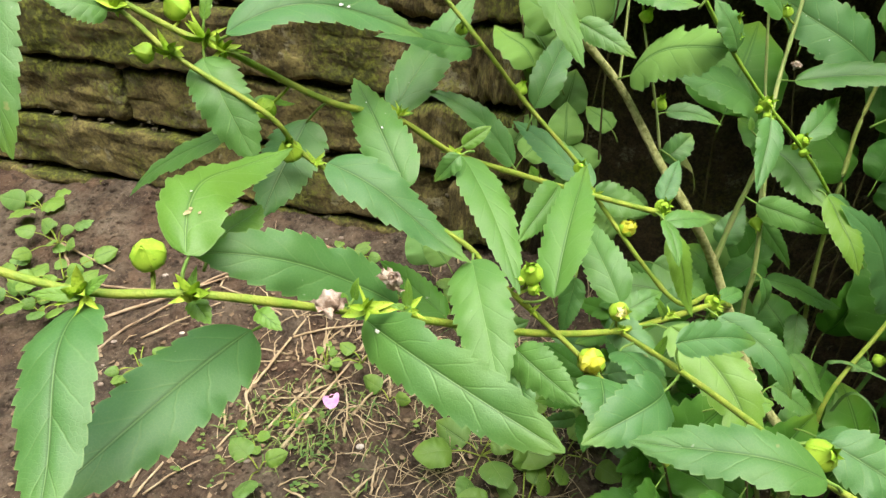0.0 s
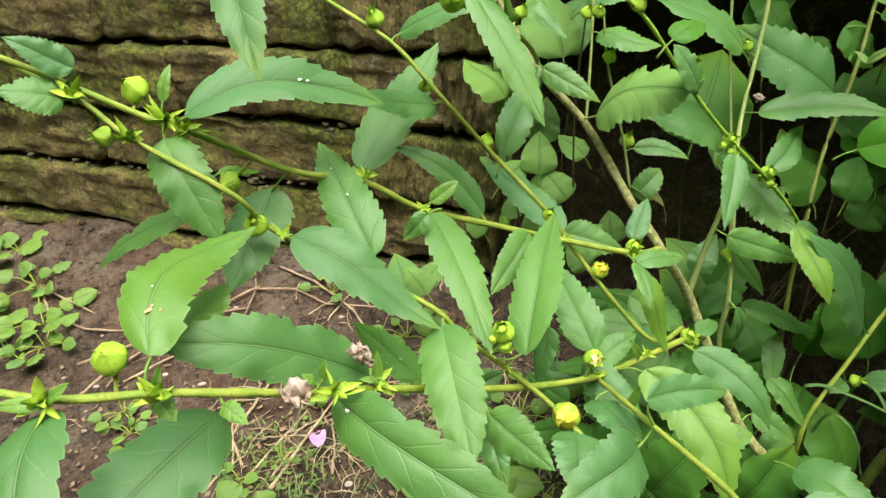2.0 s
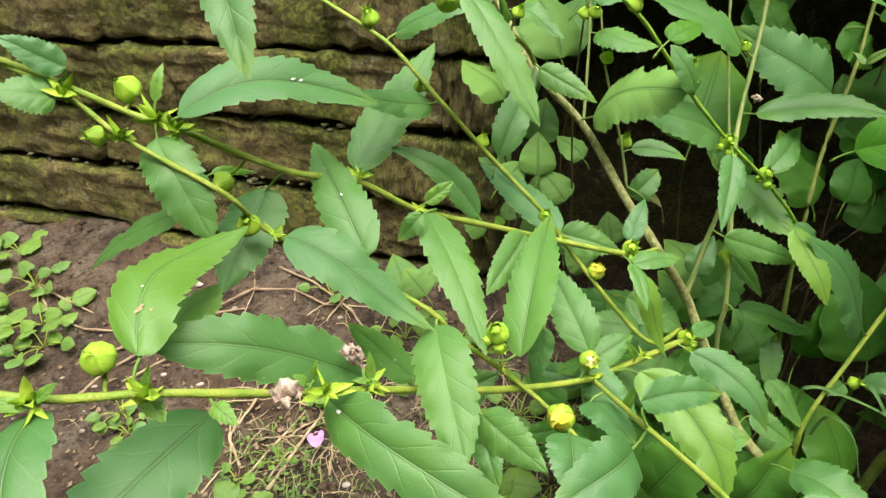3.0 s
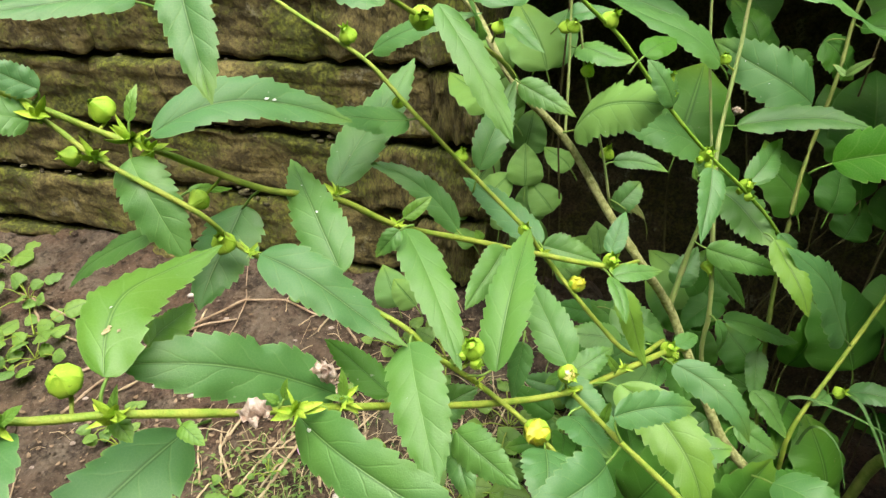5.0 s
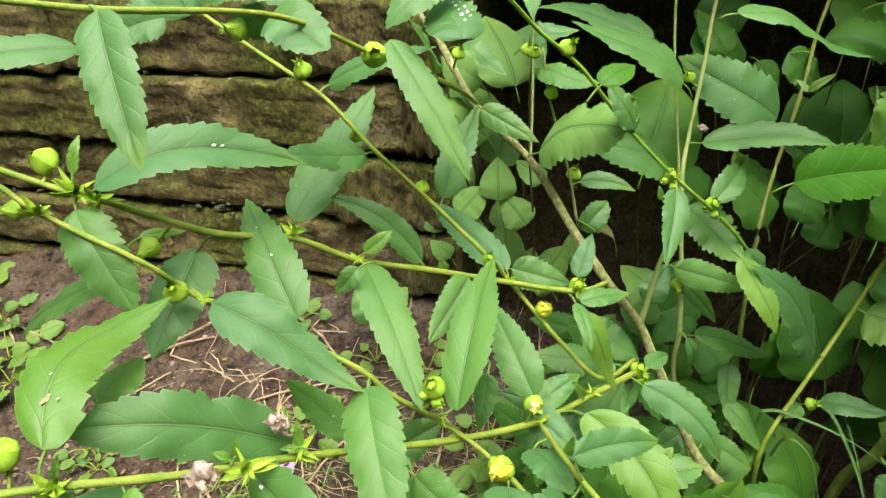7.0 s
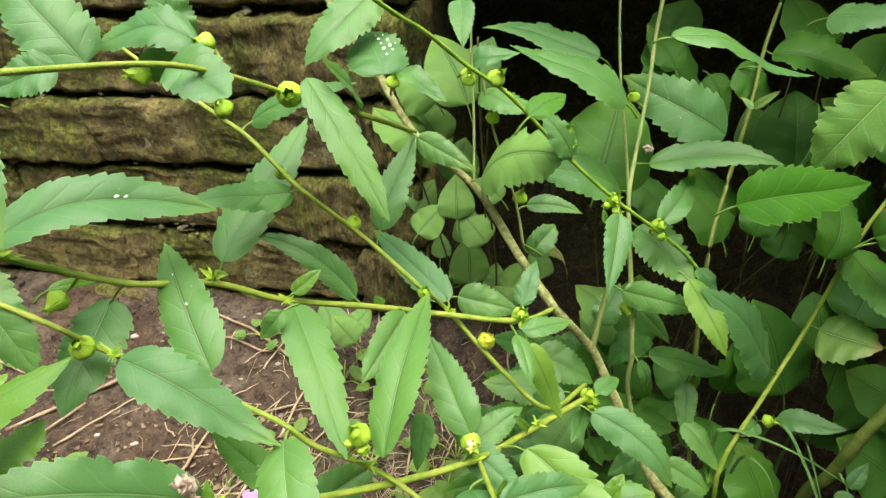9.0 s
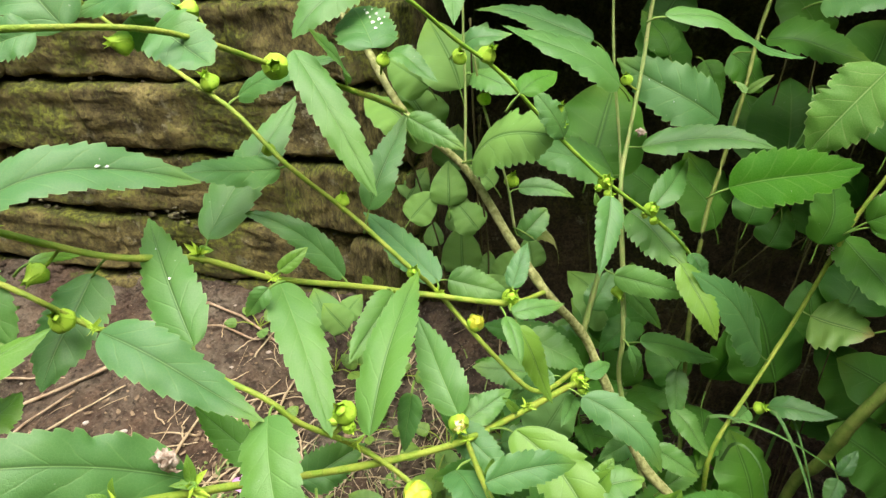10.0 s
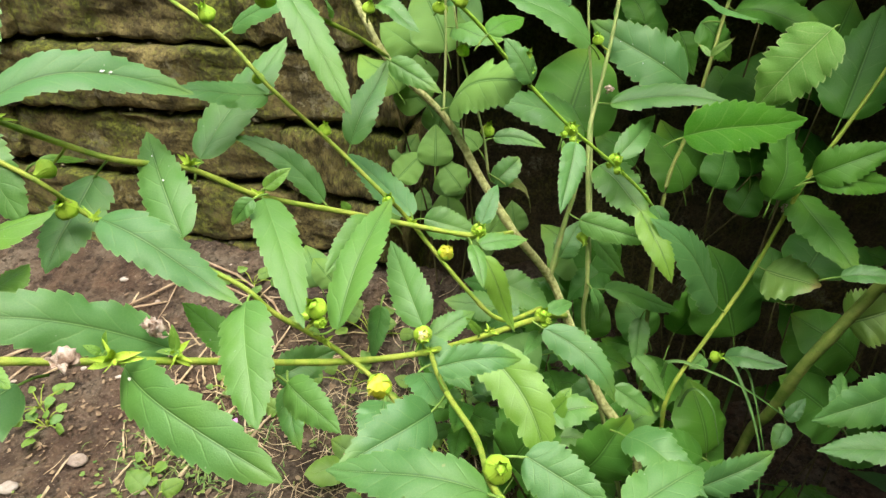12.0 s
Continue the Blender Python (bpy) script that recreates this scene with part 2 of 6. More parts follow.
def brick_material(name, dark, light, moss):
    m = Nodes(name)
    p = m.place()
    world_p = m.node("ShaderNodeNewGeometry", 0)
    big = m.noise(world_p, 9.0, 4.0)
    mid = m.noise(p, 42.0, 6.0, 0.68)
    fine = m.noise(p, 240.0, 5.0, 0.7)
    col = m.mix(m.ramp(mid, 0.33, 0.7), dark, light)
    rnd = m.node("ShaderNodeObjectInfo", 5)
    col = m.mix(m.math("MULTIPLY", rnd, 0.3), col, rgb(0.11, 0.085, 0.04))
    speck = m.ramp(m.noise(p, 310.0, 3.0, 0.6), 0.56, 0.66)
    col = m.mix(m.math("MULTIPLY", speck, 0.25), col, light)
    holes = m.ramp(m.noise(p, 190.0, 4.0, 0.7), 0.44, 0.36)
    col = m.mix(m.math("MULTIPLY", holes, 0.45), col, rgb(0.02, 0.015, 0.01))
    crust = m.math("MULTIPLY", m.ramp(m.noise(world_p, 24.0, 6.0, 0.72), 0.58, 0.64), m.ramp(fine, 0.3, 0.5))
    col = m.mix(m.math("MULTIPLY", crust, 0.7), col, rgb(0.33, 0.30, 0.20))
    up = m.node("ShaderNodeSeparateXYZ", 0, ((0, m.node("ShaderNodeNewGeometry", 1)),)).node.outputs[2]
    mossy = m.math("MULTIPLY", m.ramp(m.math("ADD", m.math("MULTIPLY", big, 0.75), m.math("ADD", m.math("MULTIPLY", fine, 0.28), m.math("MULTIPLY", up, 0.10))), 0.47, 0.62), moss)
    green = m.mix(m.ramp(m.noise(p, 120.0), 0.4, 0.65), rgb(0.06, 0.07, 0.014), rgb(0.15, 0.165, 0.025))
    col = m.mix(mossy, col, green)
    col = m.mix(m.ramp(fine, 0.62, 0.35), col, m.mix(0.55, col, rgb(0.02, 0.014, 0.01)))
    pits = m.node("ShaderNodeTexVoronoi", 0, (("Vector", p), ("Scale", 90.0)))
    h = m.math("ADD", mid, m.math("ADD", m.math("MULTIPLY", fine, 0.5), m.math("SUBTRACT", m.math("MULTIPLY", pits, 0.35), m.math("MULTIPLY", holes, 0.3))))
    m.bump(h, 0.9, 0.005)
    return m.finish(col, 0.9, 0.25)


SOIL = soil_material()
BRICK = brick_material("mossy_brick", rgb(0.064, 0.050, 0.019), rgb(0.32, 0.262, 0.098), 0.95)
CRUMB = brick_material("crumbling_mortar", rgb(0.09, 0.075, 0.045), rgb(0.29, 0.25, 0.17), 0.35)
MORTAR = brick_material("earth_mortar", rgb(0.07, 0.052, 0.03), rgb(0.18, 0.14, 0.085), 0.4)

# ---------------------------------------------------------------- small builders
NEAR_STEMS = []


def part(name, bm, material, parent, label="", origin=None):
    """Links a bmesh as one mesh object under a thing or a part; its points are in world metres."""
    mesh = bpy.data.meshes.new(name)
    at = Vector(origin) if origin is not None else Vector((0, 0, 0))
    if origin is not None:
        bmesh.ops.translate(bm, verts=bm.verts, vec=-at)
    for face in bm.faces:
        face.smooth = True
    bm.to_mesh(mesh)
    bm.free()
    mesh.materials.append(material)
    ob = new(name, mesh)
    ob.location = at
    if parent is not None:
        ob.parent = parent
        up = parent
        while up is not None:
            ob.location = ob.location - up.location
            up = up.parent
    if label:
        tagged(ob, label)
    return ob


def base_of(name, at, label, category, group="", kind=""):
    ob = new(name)
    ob.empty_display_size = 0.02
    ob.location = at
    return tagged(ob, label, category, group, kind)


def glide(points, steps=6):
    """A smooth line through the points."""
    p = [Vector(q) for q in points]
    if len(p) == 2:
        return [p[0].lerp(p[1], i / steps) for i in range(steps + 1)]
    p = [p[0] * 2 - p[1]] + p + [p[-1] * 2 - p[-2]]
    line = []
    for i in range(1, len(p) - 2):
        for k in range(steps):
            t = k / steps
            a, b, c, d = p[i - 1], p[i], p[i + 1], p[i + 2]
            line.append(0.5 * (2 * b + (c - a) * t + (2 * a - 5 * b + 4 * c - d) * t * t + (3 * b - a - 3 * c + d) * t ** 3))
    return line + [p[-2]]


def tube(bm, line, radius, sides=7, rough=0.0):
    """A tube along a line; radius(s) for s from 0 to 1."""
    rings = []
    ref = Vector((0.31, 0.52, 0.79))
    n = len(line)
    for i, q in enumerate(line):
        way = (line[min(i + 1, n - 1)] - line[max(i - 1, 0)]).normalized()
        e1 = way.cross(ref).normalized()
        e2 = way.cross(e1)
        r = radius(i / (n - 1))
        ring = []
        for k in range(sides):
            a = 2 * math.pi * k / sides
            rr = r * (1 + rough * noise.noise(q * 300 + Vector((math.cos(a), math.sin(a), 0))))
            ring.append(bm.verts.new(q + e1 * (rr * math.cos(a)) + e2 * (rr * math.sin(a))))
        rings.append(ring)
    for a, b in zip(rings, rings[1:]):
        for k in range(sides):
            bm.faces.new((a[k], a[(k + 1) % sides], b[(k + 1) % sides], b[k]))
    bm.faces.new(rings[0][::-1])
    bm.faces.new(rings[-1])


def stem(plant, points, r0, r1, skin=None, name="branch"):
    """A branch from its root to its tip, with slightly swollen nodes."""
    slim = 0.88 if name == "main_stem" else 0.74
    r0, r1 = r0 * slim, r1 * slim
    line = glide(points, 8)
    NEAR_STEMS.append(line)
    bm = bmesh.new()
    seed = random.random() * 20
    tube(bm, line, lambda s: (r0 + (r1 - r0) * s) * (1 + 0.10 * noise.noise(Vector((s * 22, seed, 0))) + 0.14 * max(0, math.sin(s * len(points) * 5 + seed)) ** 8), 8, 0.10)
    return part(name, bm, skin or STEM, plant, origin=points[0])


def nearest_stem(p, limit):
    best = None
    for line in NEAR_STEMS:
        for q in line:
            d = (q - p).length
            if d < limit:
                limit, best = d, q
    return best


def leaf(plant, base, tip, width, skin=None, bend=None, side=0.0, fold=None, twist=None, teeth=13, shape=None, stalk=True, marks=(), screw=None):
    """A toothed leaf from base to tip. marks: (row, side, size, skin) of specks. bend: arch, side: sideways bow, fold: upward fold of the halves, twist: degrees about the midrib, screw: its change along the blade."""
    base, tip = Vector(base), Vector(tip)
    axis = tip - base
    length = axis.length
    axis.normalize()
    bend = random.uniform(0.02, 0.11) if bend is None else bend
    fold = random.uniform(0.22, 0.55) if fold is None else fold + 0.12
    shape = random.uniform(1.8, 2.3) if shape is None else shape
    face = Vector((0.0, -0.62, 0.78))
    up = face - axis * face.dot(axis)
    if up.length < 0.2:
        up = Vector((0, 0, 1)) - axis * axis.z
    up.normalize()
    turn = radians(random.uniform(-24, 24) if twist is None else twist)
    up = Matrix.Rotation(turn, 3, axis) @ up
    width /= math.cos(turn) ** 0.7
    screw = radians(random.uniform(-26, 26) if screw is None else screw)
    up_0 = up
    across = axis.cross(up)
    columns = (-1.0, -0.82, -0.6, -0.34, -0.08, 0.0, 0.08, 0.34, 0.6, 0.82, 1.0)
    rows = max(24, teeth * 4)
    seed = Vector((random.random() * 50, random.random() * 50, 0))
    bm = bmesh.new()
    uv = bm.loops.layers.uv.new("blade")
    grid = []
    info = {}
    bite = random.uniform(0.25, 0.85) if teeth > 6 and random.random() < 0.3 else -1
    bite_side = 1 if random.random() < 0.5 else -1
    droop = random.uniform(-0.03, 0.05)
    for i in range(rows + 1):
        s = i / rows
        rise = math.sqrt(max(0.0, 1 - (1 - min(s / 0.25, 1)) ** 2))
        fall = 1 - (max(s - 0.25, 0) / 0.75) ** shape
        half = 0.5 * width * max(rise * fall, 0.012) * 0.96
        mid = base + axis * (length * s) + up_0 * ((4 * s * (1 - s) * bend + droop * math.sin(s * 6.28) * (s < 0.99)) * length) + axis.cross(up_0) * (-4 * s * (1 - s) * side * length)
        row = []
        up = Matrix.Rotation(screw * (s - 0.45), 3, axis) @ up_0
        across = axis.cross(up)
        for v in columns:
            edge = abs(v)
            w = half * v
            slip = 0.0
            if v * bite_side > 0.5 and abs(s - bite) < 0.05:
                w *= 1 - 0.22 * edge * (1 - abs(s - bite) / 0.05)
            if edge == 1.0 and teeth and 0.14 < s < 0.985:
                k = (i + (2 if v > 0 else 0)) % 4
                size = 0.85 + 0.7 * noise.noise(seed + Vector((i * 0.4, v * 3, 0)))
                w *= 1 + size * (-0.07, -0.008, 0.042, 0.092)[k]
                slip = 0.7 * length / rows * (k == 3)
            wave = 0.11 * noise.noise(seed + Vector((s * 5, v * 1.2, 2))) + 0.06 * math.sin(s * 24 + seed.x + v) * edge + 0.022 * math.sin((s * 5.5 - abs(v) * 1.1) * 6.28 + seed.y) * (1 - edge * 0.4)
            lift = half * (fold * edge - 0.34 * edge * edge + wave * edge)
            if edge == 0.08:
                lift += half * 0.02
            q = bm.verts.new(mid + across * w + up * lift + axis * slip)
            info[q] = (s, 0.5 + 0.5 * v)
            row.append(q)
        grid.append(row)
    for a, b in zip(grid, grid[1:]):
        for k in range(len(columns) - 1):
            f = bm.faces.new((a[k], a[k + 1], b[k + 1], b[k]))
            for loop in f.loops:
                loop[uv].uv = info[loop.vert]
    spots = [(grid[int(s * rows)][5 + v].co.copy(), size, mark) for s, v, size, mark in marks]
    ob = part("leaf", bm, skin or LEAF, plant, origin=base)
    for q, size, mark in spots:
        bm = bmesh.new()
        ring = [bm.verts.new(q + up * 0.0004 + (axis * math.cos(a) * 1.5 + across * math.sin(a)) * size * random.uniform(0.35, 0.75)) for a in (math.pi * k / 5 for k in range(10))]
        mid = bm.verts.new(q + up * 0.0008)
        for k in range(10):
            bm.faces.new((mid, ring[k], ring[(k + 1) % 10]))
        part("leaf_spot", bm, mark, ob, origin=q)
    if stalk:
        foot = nearest_stem(base, 0.016)
        if foot is None:
            foot = base - axis * 0.008 - Vector((0, -0.003, 0.006))
        elif (foot - base).length < 0.0012:
            return ob
        bm = bmesh.new()
        tube(bm, glide((foot, foot.lerp(base, 0.6) - axis * 0.0008, base + axis * length * 0.04), 3), lambda s: 0.00058 - 0.00015 * s, 6)
        part("petiole", bm, PETIOLE, ob, origin=foot)
    return ob


def round_leaf(plant, centre, radius, skin):
    """A broad heart-shaped leaf of the low herbs, its foot below its middle."""
    a = random.uniform(-0.9, 0.9)
    way = Vector((math.sin(a), 0.45 + 0.2 * random.random(), math.cos(a) * 0.75)).normalized()
    centre = Vector(centre)
    return leaf(plant, centre - way * radius, centre + way * radius, radius * 1.75, skin, bend=0.08, fold=0.05, teeth=0, shape=random.uniform(2.6, 3.2) if skin is LEAF_SHADED else random.uniform(1.9, 2.5), twist=random.uniform(-22, 22))


def lathe(bm, at, axis, profile, sides, ribs=0.0):
    """A turned body; profile holds (height, radius)."""
    axis = Vector(axis).normalized()
    e1 = axis.orthogonal().normalized()
    e2 = axis.cross(e1)
    rings = []
    for h, r in profile:
        ring = []
        for k in range(sides):
            a = 2 * math.pi * k / sides
            rr = r * (1 + ribs * math.cos(5 * a))
            ring.append(bm.verts.new(Vector(at) + axis * h + e1 * rr * math.cos(a) + e2 * rr * math.sin(a)))
        rings.append(ring)
    for a, b in zip(rings, rings[1:]):
        for k in range(sides):
            bm.faces.new((a[k], a[(k + 1) % sides], b[(k + 1) % sides], b[k]))
    bm.faces.new(rings[0][::-1])
    bm.faces.new(rings[-1])


def bud(plant, at, r, axis=(0.1, -0.6, 0.8), bloom=None, gape=0.4):
    """A ribbed green bud with five pointed sepals; bloom: the petals that show at its mouth."""
    at, axis, r = Vector(at), Vector(axis).normalized(), r * 0.92
    foot = at - axis * r * 0.95
    bm = bmesh.new()
    swell = ((0, 0.22), (0.12, 0.6), (0.5, 0.96), (0.9, 0.92), (1.3, 0.62), (1.6, 0.32), (1.75, 0.1))
    lathe(bm, foot, axis, [(h * r, w * r) for h, w in swell], 20, 0.10)
    open_petals = bloom is PETAL
    body = part("bud", bm, bloom if open_petals else CALYX, plant, origin=foot)
    e1 = axis.orthogonal().normalized()
    e2 = axis.cross(e1)
    for k in range(5):
        a = 2 * math.pi * k / 5 + r * 900
        out = e1 * math.cos(a) + e2 * math.sin(a)
        tan = axis.cross(out)
        bm = bmesh.new()
        rows = []
        reach = random.uniform(1.15, 1.7) + (0.35 if gape > 0.2 else 0.0)
        for s in (0.0, 0.2, 0.4, 0.6, 0.8, 1.0):
            h = 0.12 + ((1.2 if open_petals else reach + 0.35)) * s
            c = foot + axis * (r * h) + out * r * (1.05 * float(np.interp(h, [x for x, w in swell], [w for x, w in swell])) + 0.03 + gape * 2.8 * max(s - 0.45, 0) ** 2)
            w = r * (0.3 + 1.1 * s if s < 0.35 else 0.685 * ((1 - s) / 0.65) ** 0.9) + 0.02 * r
            rows.append([bm.verts.new(c + tan * w * x + out * (r * 0.07 if x == 0 else -0.45 * w * w / r)) for x in (-1, 0, 1)])
        for a_, b_ in zip(rows, rows[1:]):
            for j in range(2):
                bm.faces.new((a_[j], a_[j + 1], b_[j + 1], b_[j]))
        part("sepal", bm, CALYX, body, origin=foot)
    if bloom is not None:
        for k in range(5):
            a = 2 * math.pi * k / 5
            bm = bmesh.new()
            out = e1 * math.cos(a) + e2 * math.sin(a)
            tan = axis.cross(out)
            rows = []
            for s in (0.0, 0.4, 0.8, 1.0):
                c = foot + axis * r * (1.25 + 0.75 * s) + out * r * (0.62 - 0.42 * s * s) + tan * r * 0.3 * s
                rows.append([bm.verts.new(c + tan * r * 0.55 * (1 - 0.5 * s) * x - out * r * 0.12 * x * x) for x in (-1, 0, 1)])
            for a_, b_ in zip(rows, rows[1:]):
                for j in range(2):
                    bm.faces.new((a_[j], a_[j + 1], b_[j + 1], b_[j]))
            part("petal", bm, bloom, body, origin=foot)
    stalk = nearest_stem(foot, 0.014)
    if stalk is not None and (stalk - foot).length > 0.0015:
        bm = bmesh.new()
        tube(bm, glide((stalk, stalk.lerp(foot, 0.55) - axis * 0.0006, foot + axis * r * 0.2), 3), lambda s: 0.0006, 6)
        part("bud_stalk", bm, STEM, body, origin=stalk)
    return body


def dried_flower(plant, at, r):
    """A shrivelled brown flower head: crumpled papery petals round a small knob."""
    at = Vector(at)
    bm = bmesh.new()
    bmesh.ops.create_icosphere(bm, subdivisions=3, radius=r * 0.72)
    for q in bm.verts:
        d = q.co.normalized()
        q.co = at + q.co * (1 + 0.7 * noise.noise(d * 2.2 + at * 90))
    head = part("dried_flower", bm, WITHER, plant, "shrivelled pale brown flower head", origin=at)
    for k in range(6):
        d = Vector((random.uniform(-1, 1), random.uniform(-1, 0.3), random.uniform(-0.9, 1))).normalized()
        t = d.orthogonal().normalized()
        n = d.cross(t)
        bm = bmesh.new()
        rows = []
        for i in range(6):
            s = i / 5
            c = at + d * r * (0.35 + 0.55 * s) + n * r * (0.55 * s * s)
            row = []
            for x in (-1, -0.5, 0, 0.5, 1):
                q = c + t * r * x * (0.3 + 0.35 * s - 0.2 * s * s) + n * r * 0.35 * x * x
                row.append(bm.verts.new(q + Vector((noise.noise(q * 900), noise.noise(q * 900 + Vector((5, 0, 0))), noise.noise(q * 900 + Vector((0, 5, 0))))) * r * 0.35))
            rows.append(row)
        for a, c in zip(rows, rows[1:]):
            for j in range(4):
                bm.faces.new((a[j], a[j + 1], c[j + 1], c[j]))
        part("petal", bm, WITHER, head, origin=at)
    return head


def tuft(plant, at, size):
    """The cluster of narrow curved green stipules at a node."""
    at, size = Vector(at), min(size, 0.008)
    bm = bmesh.new()
    for k in range(11):
        d = Vector((random.uniform(-1, 1), random.uniform(-1, 0.4), random.uniform(-0.4, 1))).normalized()
        t = d.orthogonal().normalized()
        n = d.cross(t)
        w, reach, curl = size * random.uniform(0.1, 0.26), size * random.uniform(0.5, 1.15), random.uniform(-0.5, 0.5)
        rows = []
        for i in range(6):
            s = i / 5
            c = at + d * reach * s + n * reach * curl * s * s
            half = w * (0.45 + 2.2 * s * (1 - s)) * (1 - s) ** 0.5 + w * 0.03
            rows.append([bm.verts.new(c + t * half * x + n * half * (0.45 * x * x)) for x in (-1, -0.5, 0, 0.5, 1)])
        for a, c in zip(rows, rows[1:]):
            for m in range(4):
                bm.faces.new((a[m], a[m + 1], c[m + 1], c[m]))
    return part("stipule_tuft", bm, SHOOT, plant, origin=at)


# ---------------------------------------------------------------- ground and wall
WALL_X, WALL_Y, WALL_SLOPE = -0.114, 0.641, -0.34
ALONG = Vector((1, WALL_SLOPE, 0)).normalized()
OUT = Vector((WALL_SLOPE, -1, 0)).normalized()
WALL_TURN = math.atan2(ALONG.y, ALONG.x)


def off_wall(x, y):
    return (Vector((x, y, 0)) - Vector((WALL_X, WALL_Y, 0))).dot(OUT)


def ground_z(x, y):
    """The soil banks up against the wall and falls into a ditch under the taller shrubs and into the niche, both added
    to make the right side dark.
    """
    d = max(off_wall(x, y), 0.0)
    s = min(max((x - 0.25) / 0.15, 0.0), 1.0) - min(max((x - 1.0) / 0.3, 0.0), 1.0)
    s *= min(max((y + 0.5) / 0.3, 0.0), 1.0) - min(max((y - 0.95) / 0.2, 0.0), 1.0)
    inside = max(-off_wall(x, y), 0.0)
    pit = min(inside / 0.07, 1.0) - min(max((inside - 0.36) / 0.06, 0.0), 1.0)
    return -0.42 * s * s * (3 - 2 * s) - 0.2 * pit * (1 - s) + 0.085 - 0.3 * min(d, 0.25) - 0.12 * min(max(d - 0.25, 0), 0.3)


def soil_z(x, y):
    z = ground_z(x, y)
    p = Vector((x, y, 0))
    if abs(x) < 3 and abs(y) < 3:
        z += 0.010 * noise.noise(p * 9) + 0.005 * noise.noise(p * 31) + 0.0034 * noise.noise(p * 85) + 0.0014 * noise.noise(p * 210)
    return z


def build_ground():
    far = [2.0, 4.0, 9.0, 25.0, 80.0, 300.0]
    xs = [-v for v in far[::-1]] + [-1.4, -1.1] + list(np.linspace(-0.85, 0.75, 470)) + [1.0, 1.4] + far
    ys = [-v for v in far[::-1]] + [-1.2, -0.6, -0.2] + list(np.linspace(0.0, 0.95, 280)) + [1.2, 1.5] + far
    verts = [(x, y, soil_z(x, y)) for y in ys for x in xs]
    n = len(xs)
    faces = [(j * n + i, j * n + i + 1, (j + 1) * n + i + 1, (j + 1) * n + i) for j in range(len(ys) - 1) for i in range(n - 1)]
    mesh = bpy.data.meshes.new("ground")
    mesh.from_pydata(verts, [], faces)
    mesh.shade_smooth()
    mesh.materials.append(SOIL)
    return tagged(new("ground", mesh), "bare moist brown soil banked against the wall", "ground", kind="structure")


build_ground()


def rough_block(lx, ly, lz, amp, cuts, seed):
    """A worn block with rounded corners, its middle at the origin."""
    bm = bmesh.new()
    bmesh.ops.create_cube(bm, size=1.0)
    bmesh.ops.subdivide_edges(bm, edges=bm.edges[:], cuts=cuts, use_grid_fill=True)
    for q in bm.verts:
        c = Vector((q.co.x * lx, q.co.y * ly, q.co.z * lz))
        ex = max(abs(q.co.x) * lx - lx / 2 + 0.007, 0), max(abs(q.co.y) * ly - ly / 2 + 0.007, 0), max(abs(q.co.z) * lz - lz / 2 + 0.007, 0)
        over = math.sqrt(sum(e * e for e in ex))
        if over > 0.007:
            pull = (over - 0.007) / over
            c -= Vector([math.copysign(e * pull, v) for e, v in zip(ex, q.co)])
        s = Vector((seed * 7.3, seed * 1.7, 0))
        c += Vector((noise.noise(c * 30 + s), noise.noise(c * 30 + s + Vector((9, 0, 0))), noise.noise(c * 30 + s + Vector((0, 9, 0))))) * amp
        c += Vector((noise.noise(c * 95 + s), noise.noise(c * 95 - s), noise.noise(c * 95 + s * 2))) * amp * 0.55
        flake = noise.noise(Vector((c.x * 20, c.z * 48, 4)) + s)
        crack = abs(noise.noise(Vector((c.x * 9, c.z * 120, 9)) + s))
        c.y -= math.copysign(0.0045 * max(0.0, flake - 0.1) ** 0.5 + 0.002 * max(0.0, 0.16 - crack) / 0.16 * (0.5 + noise.noise(Vector((c.x * 14, 0, 2)) + s)), c.y)
        q.co = c
    return bm


BALL = bmesh.new()
bmesh.ops.create_icosphere(BALL, subdivisions=1, radius=1.0)
BALL_VERTS = [q.co.copy() for q in BALL.verts]
BALL_FACES = [[q.index for q in f.verts] for f in BALL.faces]
BALL.free()


def lumps(name, spots, skin, label, category):
    """Many small uneven lumps in one mesh; spots: middle, radius and the three stretches."""
    verts, faces = [], []
    for c, r, stretch in spots:
        first = len(verts)
        for d in BALL_VERTS:
            k = r * (1 + 0.8 * noise.noise(d * 1.6 + c * 210))
            verts.append((c.x + d.x * k * stretch[0], c.y + d.y * k * stretch[1], c.z + d.z * k * stretch[2]))
        faces.extend([[first + i for i in f] for f in BALL_FACES])
    mesh = bpy.data.meshes.new(name)
    mesh.from_pydata(verts, [], faces)
    mesh.shade_smooth()
    mesh.materials.append(skin)
    return tagged(new(name, mesh), label, category, kind="stuff")


def wall_point(u, z, out):
    return Vector((WALL_X, WALL_Y, 0)) + ALONG * u + OUT * out + Vector((0, 0, z))


ROOT = (0.222, 0.272, 0.03)
shrub = base_of("flowering_shrub", ROOT, "green flowering shrub with toothed leaves and yellow buds", "shrub", "roadside shrubs")
second_shrub = base_of("flowering_shrub", (0.305, 0.322, ground_z(0.305, 0.322)), "taller green shrub with broad toothed leaves beside the wall", "shrub", "roadside shrubs")

